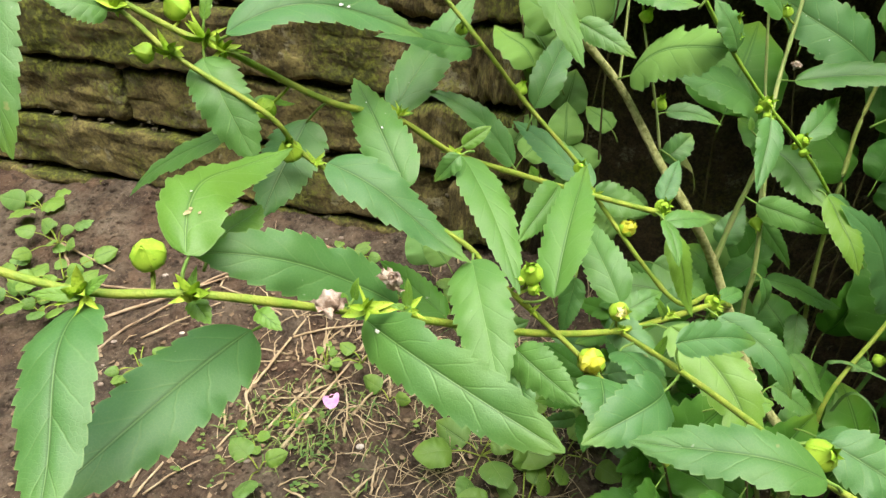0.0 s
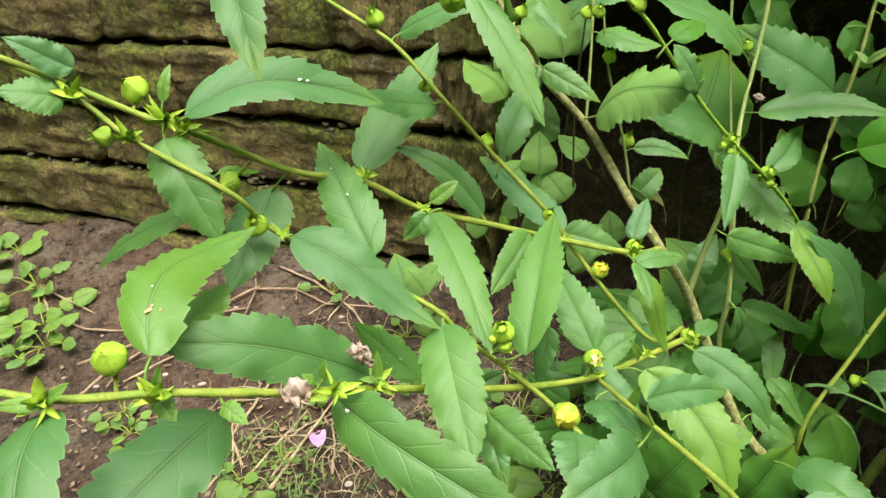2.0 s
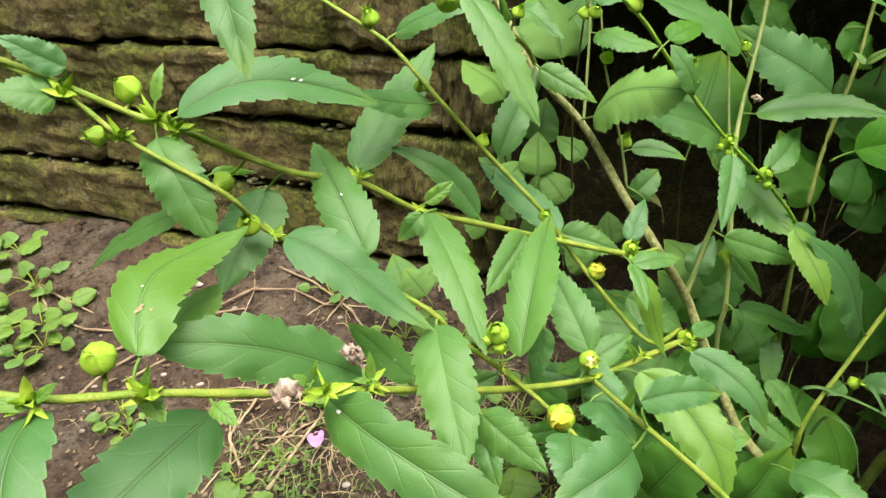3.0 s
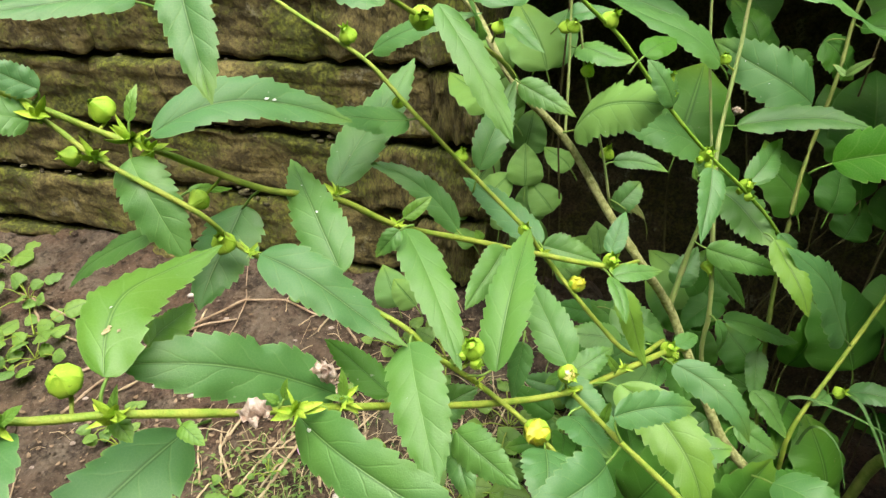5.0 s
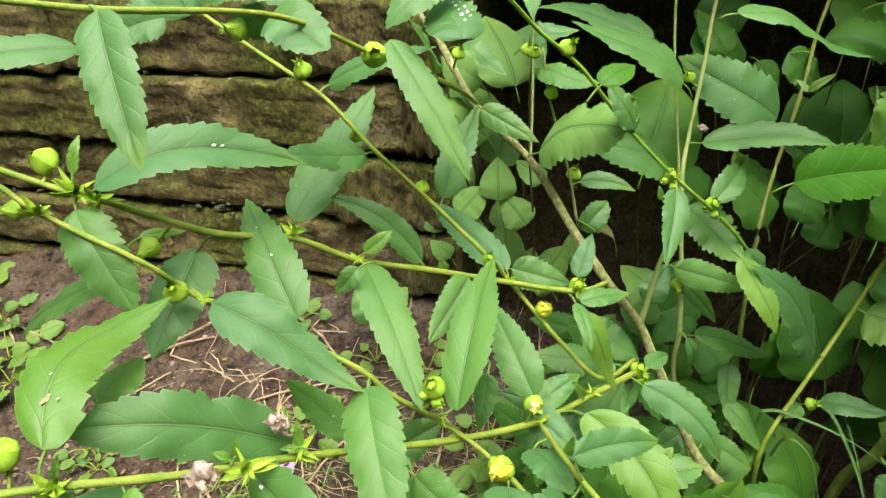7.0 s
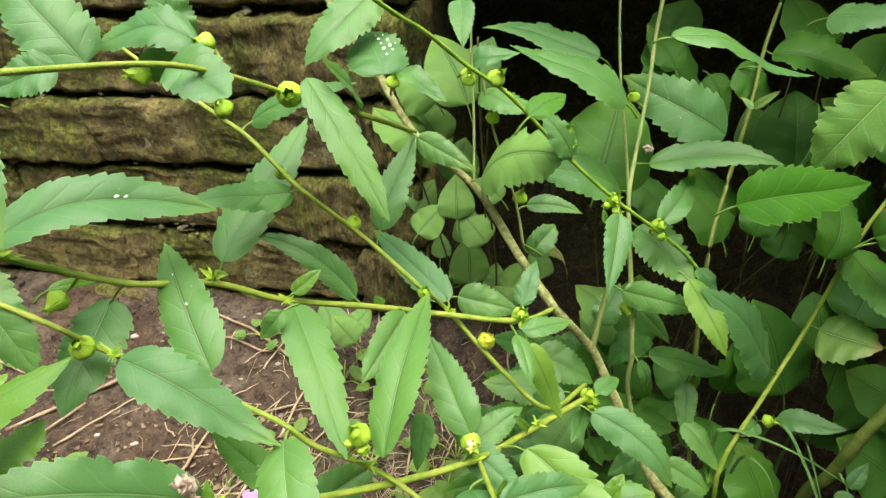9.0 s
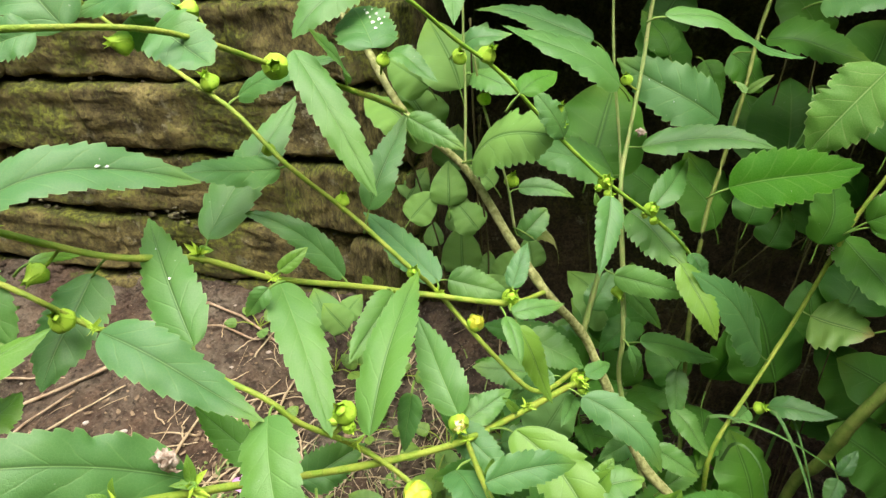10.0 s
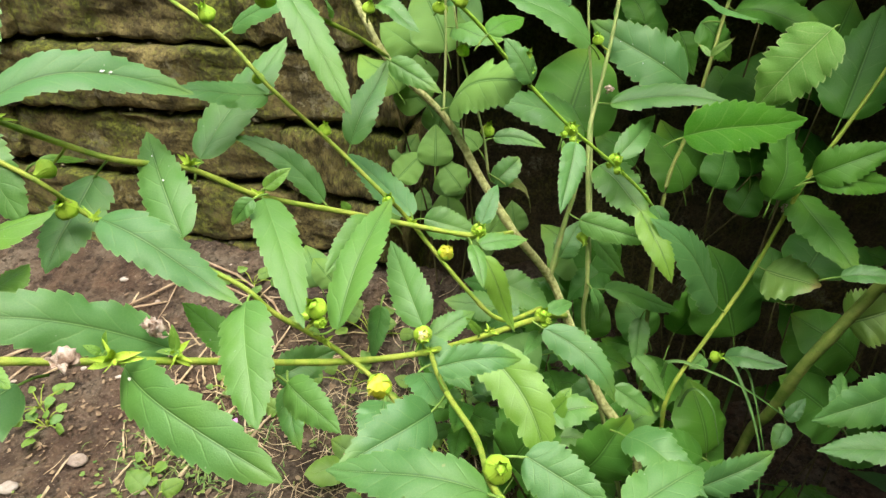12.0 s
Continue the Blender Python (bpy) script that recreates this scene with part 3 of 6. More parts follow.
# woody main stem and its fork
stem(shrub, [ROOT, (0.208, 0.263, 0.139), (0.186, 0.278, 0.173), (0.168, 0.305, 0.217), (0.157, 0.315, 0.243), (0.132, 0.306, 0.282), (0.117, 0.325, 0.304), (0.097, 0.347, 0.337), (0.0665, 0.346, 0.3715), (0.0485, 0.367, 0.4035), (0.043, 0.371, 0.410), (0.025, 0.385, 0.44)], 0.0036, 0.0018, BARK, "main_stem")
stem(shrub, [(0.157, 0.315, 0.243), (0.164, 0.320, 0.274), (0.170, 0.322, 0.30), (0.1685, 0.32, 0.318)], 0.0024, 0.0014, STEM_PALE)
# long branches that reach over the bare soil
stem(shrub, [(0.132, 0.306, 0.282), (0.108, 0.282, 0.295), (0.072, 0.277, 0.307), (0.042, 0.273, 0.318), (0.005, 0.258, 0.337), (-0.018, 0.244, 0.358), (-0.042, 0.230, 0.370), (-0.072, 0.219, 0.391), (-0.086, 0.219, 0.397), (-0.111, 0.213, 0.414), (-0.135, 0.205, 0.43)], 0.0019, 0.0014)
stem(shrub, [(0.148, 0.295, 0.235), (0.119, 0.262, 0.254), (0.100, 0.268, 0.272), (0.073, 0.282, 0.306), (0.062, 0.274, 0.325), (0.038, 0.283, 0.350), (0.016, 0.276, 0.379), (-0.002, 0.287, 0.398), (-0.0155, 0.296, 0.4065), (-0.036, 0.315, 0.4155), (-0.058, 0.333, 0.427), (-0.09, 0.36, 0.445)], 0.0017, 0.0011)
stem(shrub, [(0.166, 0.303, 0.222), (0.145, 0.282, 0.238), (0.111, 0.252, 0.253), (0.076, 0.222, 0.269), (0.037, 0.201, 0.285), (-0.013, 0.170, 0.317), (-0.038, 0.147, 0.339), (-0.063, 0.135, 0.352), (-0.091, 0.130, 0.357), (-0.1287, 0.1290, 0.3727)], 0.0024, 0.0014)
stem(shrub, [(0.079, 0.228, 0.264), (0.082, 0.174, 0.292), (0.090, 0.135, 0.306), (0.091, 0.107, 0.318), (0.098, 0.092, 0.322), (0.112, 0.07, 0.325)], 0.0016, 0.0011)
stem(shrub, [(0.085, 0.165, 0.25), (0.060, 0.193, 0.272), (0.038, 0.203, 0.291), (0.018, 0.196, 0.316), (0.004, 0.197, 0.332), (-0.045, 0.211, 0.354), (-0.057, 0.204, 0.374), (-0.086, 0.208, 0.393), (-0.101, 0.211, 0.406), (-0.13, 0.212, 0.425)], 0.0016, 0.0011)
stem(shrub, [(0.066, 0.337, 0.376), (0.055, 0.302, 0.394), (0.041, 0.283, 0.407), (0.0195, 0.2685, 0.4209), (-0.0068, 0.2319, 0.4432), (-0.0409, 0.1917, 0.4546), (-0.0610, 0.1782, 0.4605), (-0.0965, 0.1597, 0.4681)], 0.0016, 0.0010)
# thin upright shoots
stem(shrub, [(0.096, 0.348, 0.338), (0.099, 0.362, 0.372), (0.100, 0.371, 0.402), (0.101, 0.375, 0.43)], 0.0011, 0.0008, STEM_PALE)
stem(shrub, [(0.121, 0.337, 0.305), (0.119, 0.352, 0.327), (0.109, 0.361, 0.365), (0.104, 0.364, 0.395)], 0.0011, 0.0008, STEM_PALE)
stem(shrub, [(0.256, 0.33, 0.23), (0.222, 0.336, 0.280), (0.192, 0.326, 0.312), (0.163, 0.317, 0.339), (0.134, 0.310, 0.370), (0.1081, 0.3015, 0.4014), (0.0882, 0.2926, 0.4193), (0.0721, 0.2773, 0.4366), (0.0610, 0.2633, 0.4470), (0.0415, 0.2389, 0.4668)], 0.0014, 0.0011, STEM_LIME)
stem(shrub, [ROOT, (0.20, 0.287, 0.12), (0.181, 0.309, 0.202), (0.180, 0.312, 0.239), (0.180, 0.320, 0.267), (0.181, 0.342, 0.322), (0.192, 0.366, 0.342), (0.203, 0.385, 0.375), (0.208, 0.395, 0.397), (0.214, 0.402, 0.43)], 0.0021, 0.0014, STEM_PALE)
stem(shrub, [(0.182, 0.318, 0.25), (0.190, 0.363, 0.306), (0.194, 0.388, 0.335), (0.192, 0.400, 0.370), (0.192, 0.41, 0.40), (0.192, 0.415, 0.43)], 0.0013, 0.0010, STEM_PALE)
stem(shrub, [ROOT, (0.218, 0.282, 0.10), (0.2305, 0.333, 0.217), (0.236, 0.348, 0.285), (0.262, 0.388, 0.302), (0.275, 0.40, 0.35), (0.291, 0.424, 0.378), (0.307, 0.443, 0.40)], 0.0020, 0.0016, STEM_OLIVE)
# the second shrub
stem(second_shrub, [(0.262, 0.31, ground_z(0.262, 0.31)), (0.235, 0.288, 0.13), (0.237, 0.290, 0.168), (0.264, 0.307, 0.197), (0.292, 0.324, 0.230), (0.312, 0.328, 0.29), (0.331, 0.333, 0.323), (0.352, 0.34, 0.36)], 0.0021, 0.0015, STEM)
stem(second_shrub, [(0.305, 0.322, ground_z(0.305, 0.322) - 0.004), (0.309, 0.305, 0.09), (0.308, 0.288, 0.14), (0.311, 0.277, 0.19), (0.322, 0.272, 0.226), (0.345, 0.27, 0.28), (0.36, 0.275, 0.34)], 0.0046, 0.0036, STALK_DARK, "main_stem")

# leaves of the shrubs: foot, tip, breadth
leaf(shrub, (-0.0694, 0.2125, 0.3985), (-0.0072, 0.2385, 0.3908), 0.0182, side=0.095, shape=3.2, twist=0, marks=((0.56, -1, 0.0009, WHITE), (0.60, -1, 0.0008, WHITE)))
leaf(shrub, (-0.0413, 0.1885, 0.4551), (-0.0310, 0.1620, 0.4234), 0.0132, shape=2.9, twist=0)
leaf(shrub, (-0.0771, 0.2469, 0.4343), (-0.1185, 0.2219, 0.4362), 0.0134, side=0.0, shape=2.8, twist=0)
leaf(shrub, (-0.0790, 0.2144, 0.3902), (-0.0612, 0.1961, 0.3605), 0.0180, shape=3.0, twist=0, fold=0.1)
leaf(shrub, (-0.0395, 0.2037, 0.3574), (0.0096, 0.1859, 0.3281), 0.0190)
leaf(shrub, (-0.0129, 0.2059, 0.3463), (-0.0353, 0.2559, 0.3705), 0.0196, twist=0, fold=0.1, bend=0.07, marks=((0.45, 1, 0.0007, WHITE), (0.7, -1, 0.0004, WHITE)))
leaf(shrub, (0.0124, 0.2790, 0.3765), (-0.0260, 0.2515, 0.3878), 0.0155, fold=0.15, twist=0)
leaf(shrub, (-0.0218, 0.2722, 0.3503), (0.0157, 0.3330, 0.3892), 0.0220, bend=0.02, shape=2.6, fold=0.15, twist=0)
leaf(shrub, (0.0322, 0.2717, 0.3253), (-0.0102, 0.2821, 0.3571), 0.0133, side=-0.1)
leaf(shrub, (0.0082, 0.2569, 0.3409), (0.0207, 0.2618, 0.3481), 0.0068, skin=LEAF_YOUNG, teeth=0, shape=2.6)
leaf(shrub, (0.0084, 0.2530, 0.3379), (0.0282, 0.1949, 0.3082), 0.0180, shape=2.6)
leaf(shrub, (0.0070, 0.2397, 0.3446), (-0.0035, 0.2375, 0.3339), 0.0082, teeth=6)
leaf(shrub, (0.0750, 0.2918, 0.3043), (0.0392, 0.3456, 0.3184), 0.0175)
leaf(shrub, (0.0446, 0.3040, 0.3409), (0.0670, 0.3399, 0.3751), 0.0170)
leaf(shrub, (0.0263, 0.2743, 0.4245), (0.0519, 0.2387, 0.3797), 0.0145, shape=3.0)
leaf(shrub, (-0.0021, 0.2951, 0.4026), (0.0442, 0.2814, 0.4189), 0.0143)
leaf(shrub, (0.0430, 0.2872, 0.4080), (0.0337, 0.2655, 0.4335), 0.0128)
leaf(shrub, (0.0615, 0.3778, 0.3948), (0.0848, 0.3599, 0.3823), 0.0134)
leaf(shrub, (0.0553, 0.2825, 0.4211), (0.0480, 0.3126, 0.4305), 0.0242, shape=3.5, twist=0, fold=0.05, stalk=False, marks=((0.3, 2, 0.0010, WHITE), (0.36, 3, 0.0008, WHITE), (0.42, 2, 0.0014, WHITE), (0.47, 3, 0.0012, WHITE), (0.52, 2, 0.0009, WHITE), (0.57, 3, 0.0012, WHITE), (0.62, 2, 0.0014, WHITE), (0.68, 3, 0.0007, WHITE), (0.72, 2, 0.0009, WHITE), (0.5, 4, 0.0006, WHITE)))
leaf(shrub, (0.0547, 0.3067, 0.4479), (0.0247, 0.2872, 0.4256), 0.0204, twist=0, shape=2.6)
leaf(shrub, (0.0671, 0.3305, 0.3756), (0.0936, 0.3150, 0.3617), 0.0128)
leaf(shrub, (0.0989, 0.3401, 0.3457), (0.1338, 0.3057, 0.3688), 0.0338, skin=LEAF_PALE, side=0.16, shape=4.0, twist=0, fold=0.0, bend=0.03, screw=0)
leaf(shrub, (0.1257, 0.3518, 0.3214), (0.1566, 0.3465, 0.3153), 0.0116, side=0.06)
leaf(shrub, (0.1242, 0.3372, 0.2982), (0.1412, 0.3463, 0.3099), 0.0142, shape=4, teeth=5)
leaf(shrub, (0.1301, 0.3339, 0.2997), (0.1493, 0.3454, 0.2712), 0.0079, skin=LEAF_OLD, side=0.25, teeth=4)
leaf(shrub, (0.1644, 0.3107, 0.3332), (0.1507, 0.2792, 0.3070), 0.0146)
leaf(shrub, (0.1951, 0.3299, 0.3138), (0.2274, 0.3614, 0.3269), 0.0154)
leaf(shrub, (0.1970, 0.3588, 0.3368), (0.2632, 0.3365, 0.3387), 0.0188, side=0.05, shape=2.4)
leaf(shrub, (0.1831, 0.3636, 0.3716), (0.1200, 0.3698, 0.4063), 0.0277)
leaf(shrub, (0.2526, 0.3825, 0.3394), (0.1904, 0.3925, 0.3780), 0.0351, stalk=False, marks=((0.3, 1, 0.0004, WHITE), (0.45, -2, 0.0005, WHITE), (0.6, 1, 0.0003, WHITE), (0.7, -1, 0.0004, WHITE)))
leaf(shrub, (0.1866, 0.3703, 0.3151), (0.1224, 0.3559, 0.3458), 0.0295, twist=0, fold=0.1)
leaf(shrub, (0.1848, 0.4201, 0.3826), (0.1160, 0.4464, 0.3993), 0.0261)
leaf(shrub, (0.1043, 0.3706, 0.3820), (0.1292, 0.3398, 0.3815), 0.0161, side=-0.08, shape=2.6, twist=0, fold=0.1)
leaf(shrub, (0.1123, 0.2830, 0.3988), (0.1311, 0.2974, 0.4018), 0.0121, skin=LEAF_SHADED, shape=3, teeth=0)
leaf(shrub, (0.1885, 0.3283, 0.4148), (0.2663, 0.3334, 0.3881), 0.0168)
leaf(shrub, (0.1719, 0.3150, 0.2824), (0.2172, 0.3114, 0.2659), 0.0158)
leaf(shrub, (0.1954, 0.3227, 0.2263), (0.2499, 0.3265, 0.2016), 0.0176)
leaf(shrub, (0.1849, 0.3271, 0.2635), (0.2083, 0.3246, 0.2325), 0.0118)
leaf(second_shrub, (0.2663, 0.3104, 0.2160), (0.2085, 0.3016, 0.2891), 0.0316, twist=0, shape=2.4, fold=0.1)
leaf(shrub, (0.2233, 0.3342, 0.2788), (0.2294, 0.3174, 0.2627), 0.0131)
leaf(shrub, (0.1940, 0.3579, 0.2968), (0.2193, 0.3265, 0.2744), 0.0300, shape=2.6)
leaf(shrub, (0.2244, 0.3271, 0.1973), (0.2178, 0.3063, 0.1718), 0.0136)
leaf(shrub, (0.1442, 0.2691, 0.2403), (0.1813, 0.2457, 0.2036), 0.0196, side=0.10)
leaf(shrub, (0.1951, 0.2832, 0.1783), (0.2197, 0.2725, 0.1614), 0.0151)
leaf(shrub, (0.1033, 0.2640, 0.3009), (0.1062, 0.2437, 0.2880), 0.0089)
leaf(shrub, (0.1102, 0.2705, 0.2895), (0.1259, 0.2596, 0.2470), 0.0135, skin=LEAF_YOUNG, twist=0, fold=0.1)
leaf(shrub, (0.1081, 0.2744, 0.2942), (0.1351, 0.2815, 0.2915), 0.0112)
leaf(shrub, (0.1114, 0.2933, 0.2956), (0.1226, 0.3106, 0.3104), 0.0112)
leaf(shrub, (0.0415, 0.1956, 0.3062), (0.0651, 0.2686, 0.3267), 0.0197, teeth=15, fold=0.3, screw=70, twist=-15)
leaf(shrub, (0.0761, 0.2241, 0.2826), (0.0629, 0.2662, 0.3045), 0.0188)
leaf(shrub, (0.0531, 0.2686, 0.3170), (0.0326, 0.2383, 0.3045), 0.0147)
leaf(shrub, (0.0573, 0.2310, 0.2911), (0.0519, 0.2215, 0.2670), 0.0109)
leaf(shrub, (0.0803, 0.2343, 0.2684), (0.1027, 0.2471, 0.2717), 0.0136)
leaf(shrub, (-0.0242, 0.1585, 0.3256), (0.0318, 0.1153, 0.3152), 0.0183, shape=4.5, marks=((0.12, 1, 0.0012, WHITE),))
leaf(shrub, (-0.0596, 0.1576, 0.3219), (-0.0966, 0.0975, 0.3159), 0.0270, shape=3.0, twist=0, fold=0.05, bend=0.04, screw=0)
leaf(shrub, (-0.0884, 0.1290, 0.3535), (-0.0778, 0.0750, 0.3375), 0.0178, shape=3.2, twist=0, fold=0.08, screw=0)
leaf(shrub, (-0.0148, 0.1740, 0.3189), (-0.0707, 0.1531, 0.3532), 0.0209, side=-0.05, shape=4.2, twist=0, fold=0.15, screw=8)
leaf(shrub, (-0.0650, 0.1385, 0.3616), (-0.0486, 0.1960, 0.3661), 0.0205, side=0.17, skin=LEAF_YOUNG, shape=2.8, twist=0, fold=0.0, bend=0.05, screw=0, marks=((0.18, 0, 0.0016, SCAB), (0.2, 1, 0.0010, SCAB), (0.21, 2, 0.0008, SCAB), (0.3, -1, 0.0005, WHITE)))
bm = bmesh.new()
tube(bm, glide([Vector(q) for q in ((-0.0651, 0.1478, 0.3647), (-0.0641, 0.1497, 0.3654), (-0.0618, 0.1516, 0.3644), (-0.0599, 0.1533, 0.3635))], 4), lambda s: 0.00045 - 0.0002 * s, 5)
part("leaf_scar", bm, SCAB, shrub, "dry pale scar across the leaf blade")
leaf(shrub, (-0.0512, 0.2344, 0.3614), (-0.0644, 0.2011, 0.3371), 0.0238, shape=2.4, twist=0, fold=0.08, bend=0.03)
leaf(shrub, (-0.0743, 0.2133, 0.3642), (-0.1220, 0.2253, 0.3334), 0.0133)
leaf(shrub, (-0.0705, 0.1726, 0.3443), (-0.0587, 0.1862, 0.3505), 0.0143, shape=3.4, skin=LEAF_YOUNG, twist=-15, fold=0.05, bend=0.02)
leaf(shrub, (-0.0997, 0.2131, 0.4145), (-0.1151, 0.2085, 0.4257), 0.0102)
leaf(shrub, (-0.1031, 0.2083, 0.4064), (-0.1183, 0.2006, 0.4123), 0.0126)
leaf(shrub, (0.0101, 0.1895, 0.3271), (0.0178, 0.1452, 0.3060), 0.0200, shape=3.2)
leaf(shrub, (0.0247, 0.1688, 0.3046), (0.0445, 0.1504, 0.2960), 0.0146)
leaf(shrub, (0.0240, 0.1716, 0.3006), (0.0292, 0.1517, 0.2870), 0.0115)
leaf(shrub, (0.0584, 0.1796, 0.2814), (0.0543, 0.1532, 0.2766), 0.0198, shape=2.4)
leaf(shrub, (0.0770, 0.1651, 0.2882), (0.0430, 0.1395, 0.2910), 0.0212, shape=2.2)
leaf(shrub, (0.0717, 0.2044, 0.2726), (0.0819, 0.1744, 0.2803), 0.0150, shape=2.6)
leaf(shrub, (0.0796, 0.1713, 0.3047), (0.1135, 0.1817, 0.2964), 0.0126, side=0.05, shape=2.6, twist=6)
leaf(shrub, (0.1004, 0.2255, 0.2689), (0.1270, 0.1806, 0.2318), 0.0239, skin=LEAF_YOUNG, side=0.12, shape=3.0, bend=0.08, twist=10, screw=0)
leaf(shrub, (0.0889, 0.0988, 0.3250), (0.0457, 0.1105, 0.3250), 0.0142, shape=3.0)
leaf(shrub, (0.1027, 0.1186, 0.3152), (0.1264, 0.1053, 0.3046), 0.0172)
leaf(second_shrub, (0.3130, 0.3326, 0.2816), (0.3262, 0.2777, 0.2565), 0.0310, skin=LEAF_SHADED)
leaf(second_shrub, (0.2984, 0.3203, 0.2349), (0.3170, 0.2919, 0.2400), 0.0342, skin=LEAF_YELLOW, shape=3.0, teeth=7, fold=0.1, twist=0, bend=0.05, side=-0.05)
leaf(second_shrub, (0.2182, 0.2988, 0.3385), (0.2771, 0.2892, 0.3485), 0.0284, skin=LEAF_SHEER, shape=2.6, twist=8)
leaf(second_shrub, (0.2864, 0.3032, 0.3898), (0.2576, 0.3043, 0.3505), 0.0322, fold=0.3, skin=LEAF_VEINED, shape=3.0, twist=10)
leaf(second_shrub, (0.2789, 0.3087, 0.1739), (0.3102, 0.2884, 0.1810), 0.0155)
leaf(second_shrub, (0.2626, 0.3037, 0.1792), (0.2488, 0.2966, 0.1765), 0.0112, teeth=5)
leaf(second_shrub, (0.2726, 0.4198, 0.3679), (0.2956, 0.4149, 0.3429), 0.0265, skin=LEAF_SHADED, shape=2.6)
leaf(second_shrub, (0.2954, 0.4221, 0.3737), (0.3447, 0.3901, 0.3647), 0.0402, skin=LEAF_SHADED)
leaf(second_shrub, (0.2874, 0.3172, 0.2884), (0.3048, 0.3454, 0.3263), 0.0287, shape=2.6, skin=LEAF_SHADED)
leaf(second_shrub, (0.2976, 0.3007, 0.3103), (0.3317, 0.2888, 0.3325), 0.0219, skin=LEAF_SHADED)
leaf(second_shrub, (0.2990, 0.2993, 0.3081), (0.3381, 0.2857, 0.3090), 0.0161, skin=LEAF_SHADED)
leaf(second_shrub, (0.3420, 0.3526, 0.3226), (0.3720, 0.3869, 0.3813), 0.0400, skin=LEAF_SHADED)
leaf(second_shrub, (0.3316, 0.2793, 0.2215), (0.3542, 0.2672, 0.2421), 0.0347, skin=LEAF_YELLOW)
leaf(second_shrub, (0.3094, 0.2706, 0.2625), (0.3397, 0.2584, 0.2648), 0.0124)
leaf(second_shrub, (0.3021, 0.2012, 0.2445), (0.2525, 0.1899, 0.2404), 0.0226)
leaf(second_shrub, (0.2895, 0.1728, 0.2352), (0.2543, 0.1825, 0.2286), 0.0154)
leaf(second_shrub, (0.2125, 0.1967, 0.1902), (0.2514, 0.2035, 0.2050), 0.0178)
leaf(shrub, (0.1762, 0.2129, 0.2131), (0.2026, 0.1748, 0.2110), 0.0233)
leaf(shrub, (0.1342, 0.1124, 0.2940), (0.1670, 0.1304, 0.2882), 0.0164)
leaf(shrub, (0.1433, 0.2431, 0.2006), (0.1717, 0.2431, 0.2031), 0.0198, teeth=6, shape=2.4)
leaf(second_shrub, (0.3085, 0.2704, 0.1473), (0.2988, 0.2624, 0.1335), 0.0117)
leaf(second_shrub, (0.3086, 0.2717, 0.1495), (0.3222, 0.2784, 0.1616), 0.0095)
leaf(shrub, (0.1460, 0.2869, 0.2234), (0.1323, 0.2649, 0.2238), 0.0093)
leaf(shrub, (0.1493, 0.2811, 0.2425), (0.1660, 0.2927, 0.2391), 0.0099)
leaf(shrub, (0.1801, 0.3023, 0.2418), (0.1902, 0.3121, 0.2082), 0.0087)
leaf(shrub, (0.2176, 0.3102, 0.1786), (0.2339, 0.2865, 0.1590), 0.0169)
leaf(shrub, (0.1689, 0.3377, 0.2424), (0.1839, 0.3496, 0.2629), 0.0174)
leaf(shrub, (0.0815, 0.3194, 0.2868), (0.1148, 0.3129, 0.2772), 0.0194)
leaf(shrub, (0.1227, 0.2901, 0.2392), (0.0902, 0.2946, 0.2456), 0.0194)
leaf(shrub, (0.1255, 0.3241, 0.2377), (0.1584, 0.3123, 0.2192), 0.0238)
leaf(shrub, (0.0012, 0.1980, 0.2952), (-0.0251, 0.2180, 0.3083), 0.0138, skin=LEAF_SHADED)
leaf(shrub, (0.0104, 0.2069, 0.2733), (0.0367, 0.2191, 0.2770), 0.0173)
leaf(shrub, (0.0752, 0.2326, 0.2680), (0.0974, 0.2114, 0.2528), 0.0156)
leaf(shrub, (0.2033, 0.3492, 0.2240), (0.1768, 0.3390, 0.2059), 0.0219, skin=LEAF_SHADED)
leaf(shrub, (0.2147, 0.3109, 0.1407), (0.1821, 0.2975, 0.1367), 0.0203, skin=LEAF_SHADED)
leaf(shrub, (0.1852, 0.2691, 0.1283), (0.2204, 0.2960, 0.1355), 0.0214, skin=LEAF_SHADED)
leaf(shrub, (0.2463, 0.2534, 0.1431), (0.2040, 0.2627, 0.1573), 0.0232, skin=LEAF_SHADED)
leaf(shrub, (0.2051, 0.2805, 0.1450), (0.2433, 0.3018, 0.1454), 0.0161)
leaf(shrub, (0.2898, 0.2181, 0.2135), (0.3070, 0.2428, 0.2171), 0.0137)
leaf(shrub, (0.1923, 0.3093, 0.1568), (0.1698, 0.3036, 0.1465), 0.0164)
leaf(shrub, (-0.0112, 0.2468, 0.4413), (0.0070, 0.2327, 0.4317), 0.0191, stalk=False, shape=4, teeth=7, twist=0)
leaf(shrub, (-0.0370, 0.2445, 0.4427), (-0.0603, 0.2606, 0.4688), 0.0230, stalk=False, shape=3, twist=0)
leaf(shrub, (-0.0031, 0.2516, 0.4445), (-0.0402, 0.2563, 0.4444), 0.0160, stalk=False, side=-0.12, twist=0, shape=2.6)
leaf(shrub, (-0.0241, 0.2640, 0.4419), (-0.0193, 0.2663, 0.4289), 0.0123, stalk=False, shape=3.4, twist=0, teeth=6)
leaf(shrub, (-0.0434, 0.2394, 0.4435), (-0.0641, 0.2345, 0.4390), 0.0134, stalk=False)
leaf(shrub, (0.0931, 0.3465, 0.4349), (0.0907, 0.3246, 0.4180), 0.0123)
leaf(shrub, (0.1022, 0.3930, 0.3913), (0.1284, 0.3847, 0.3979), 0.0143)
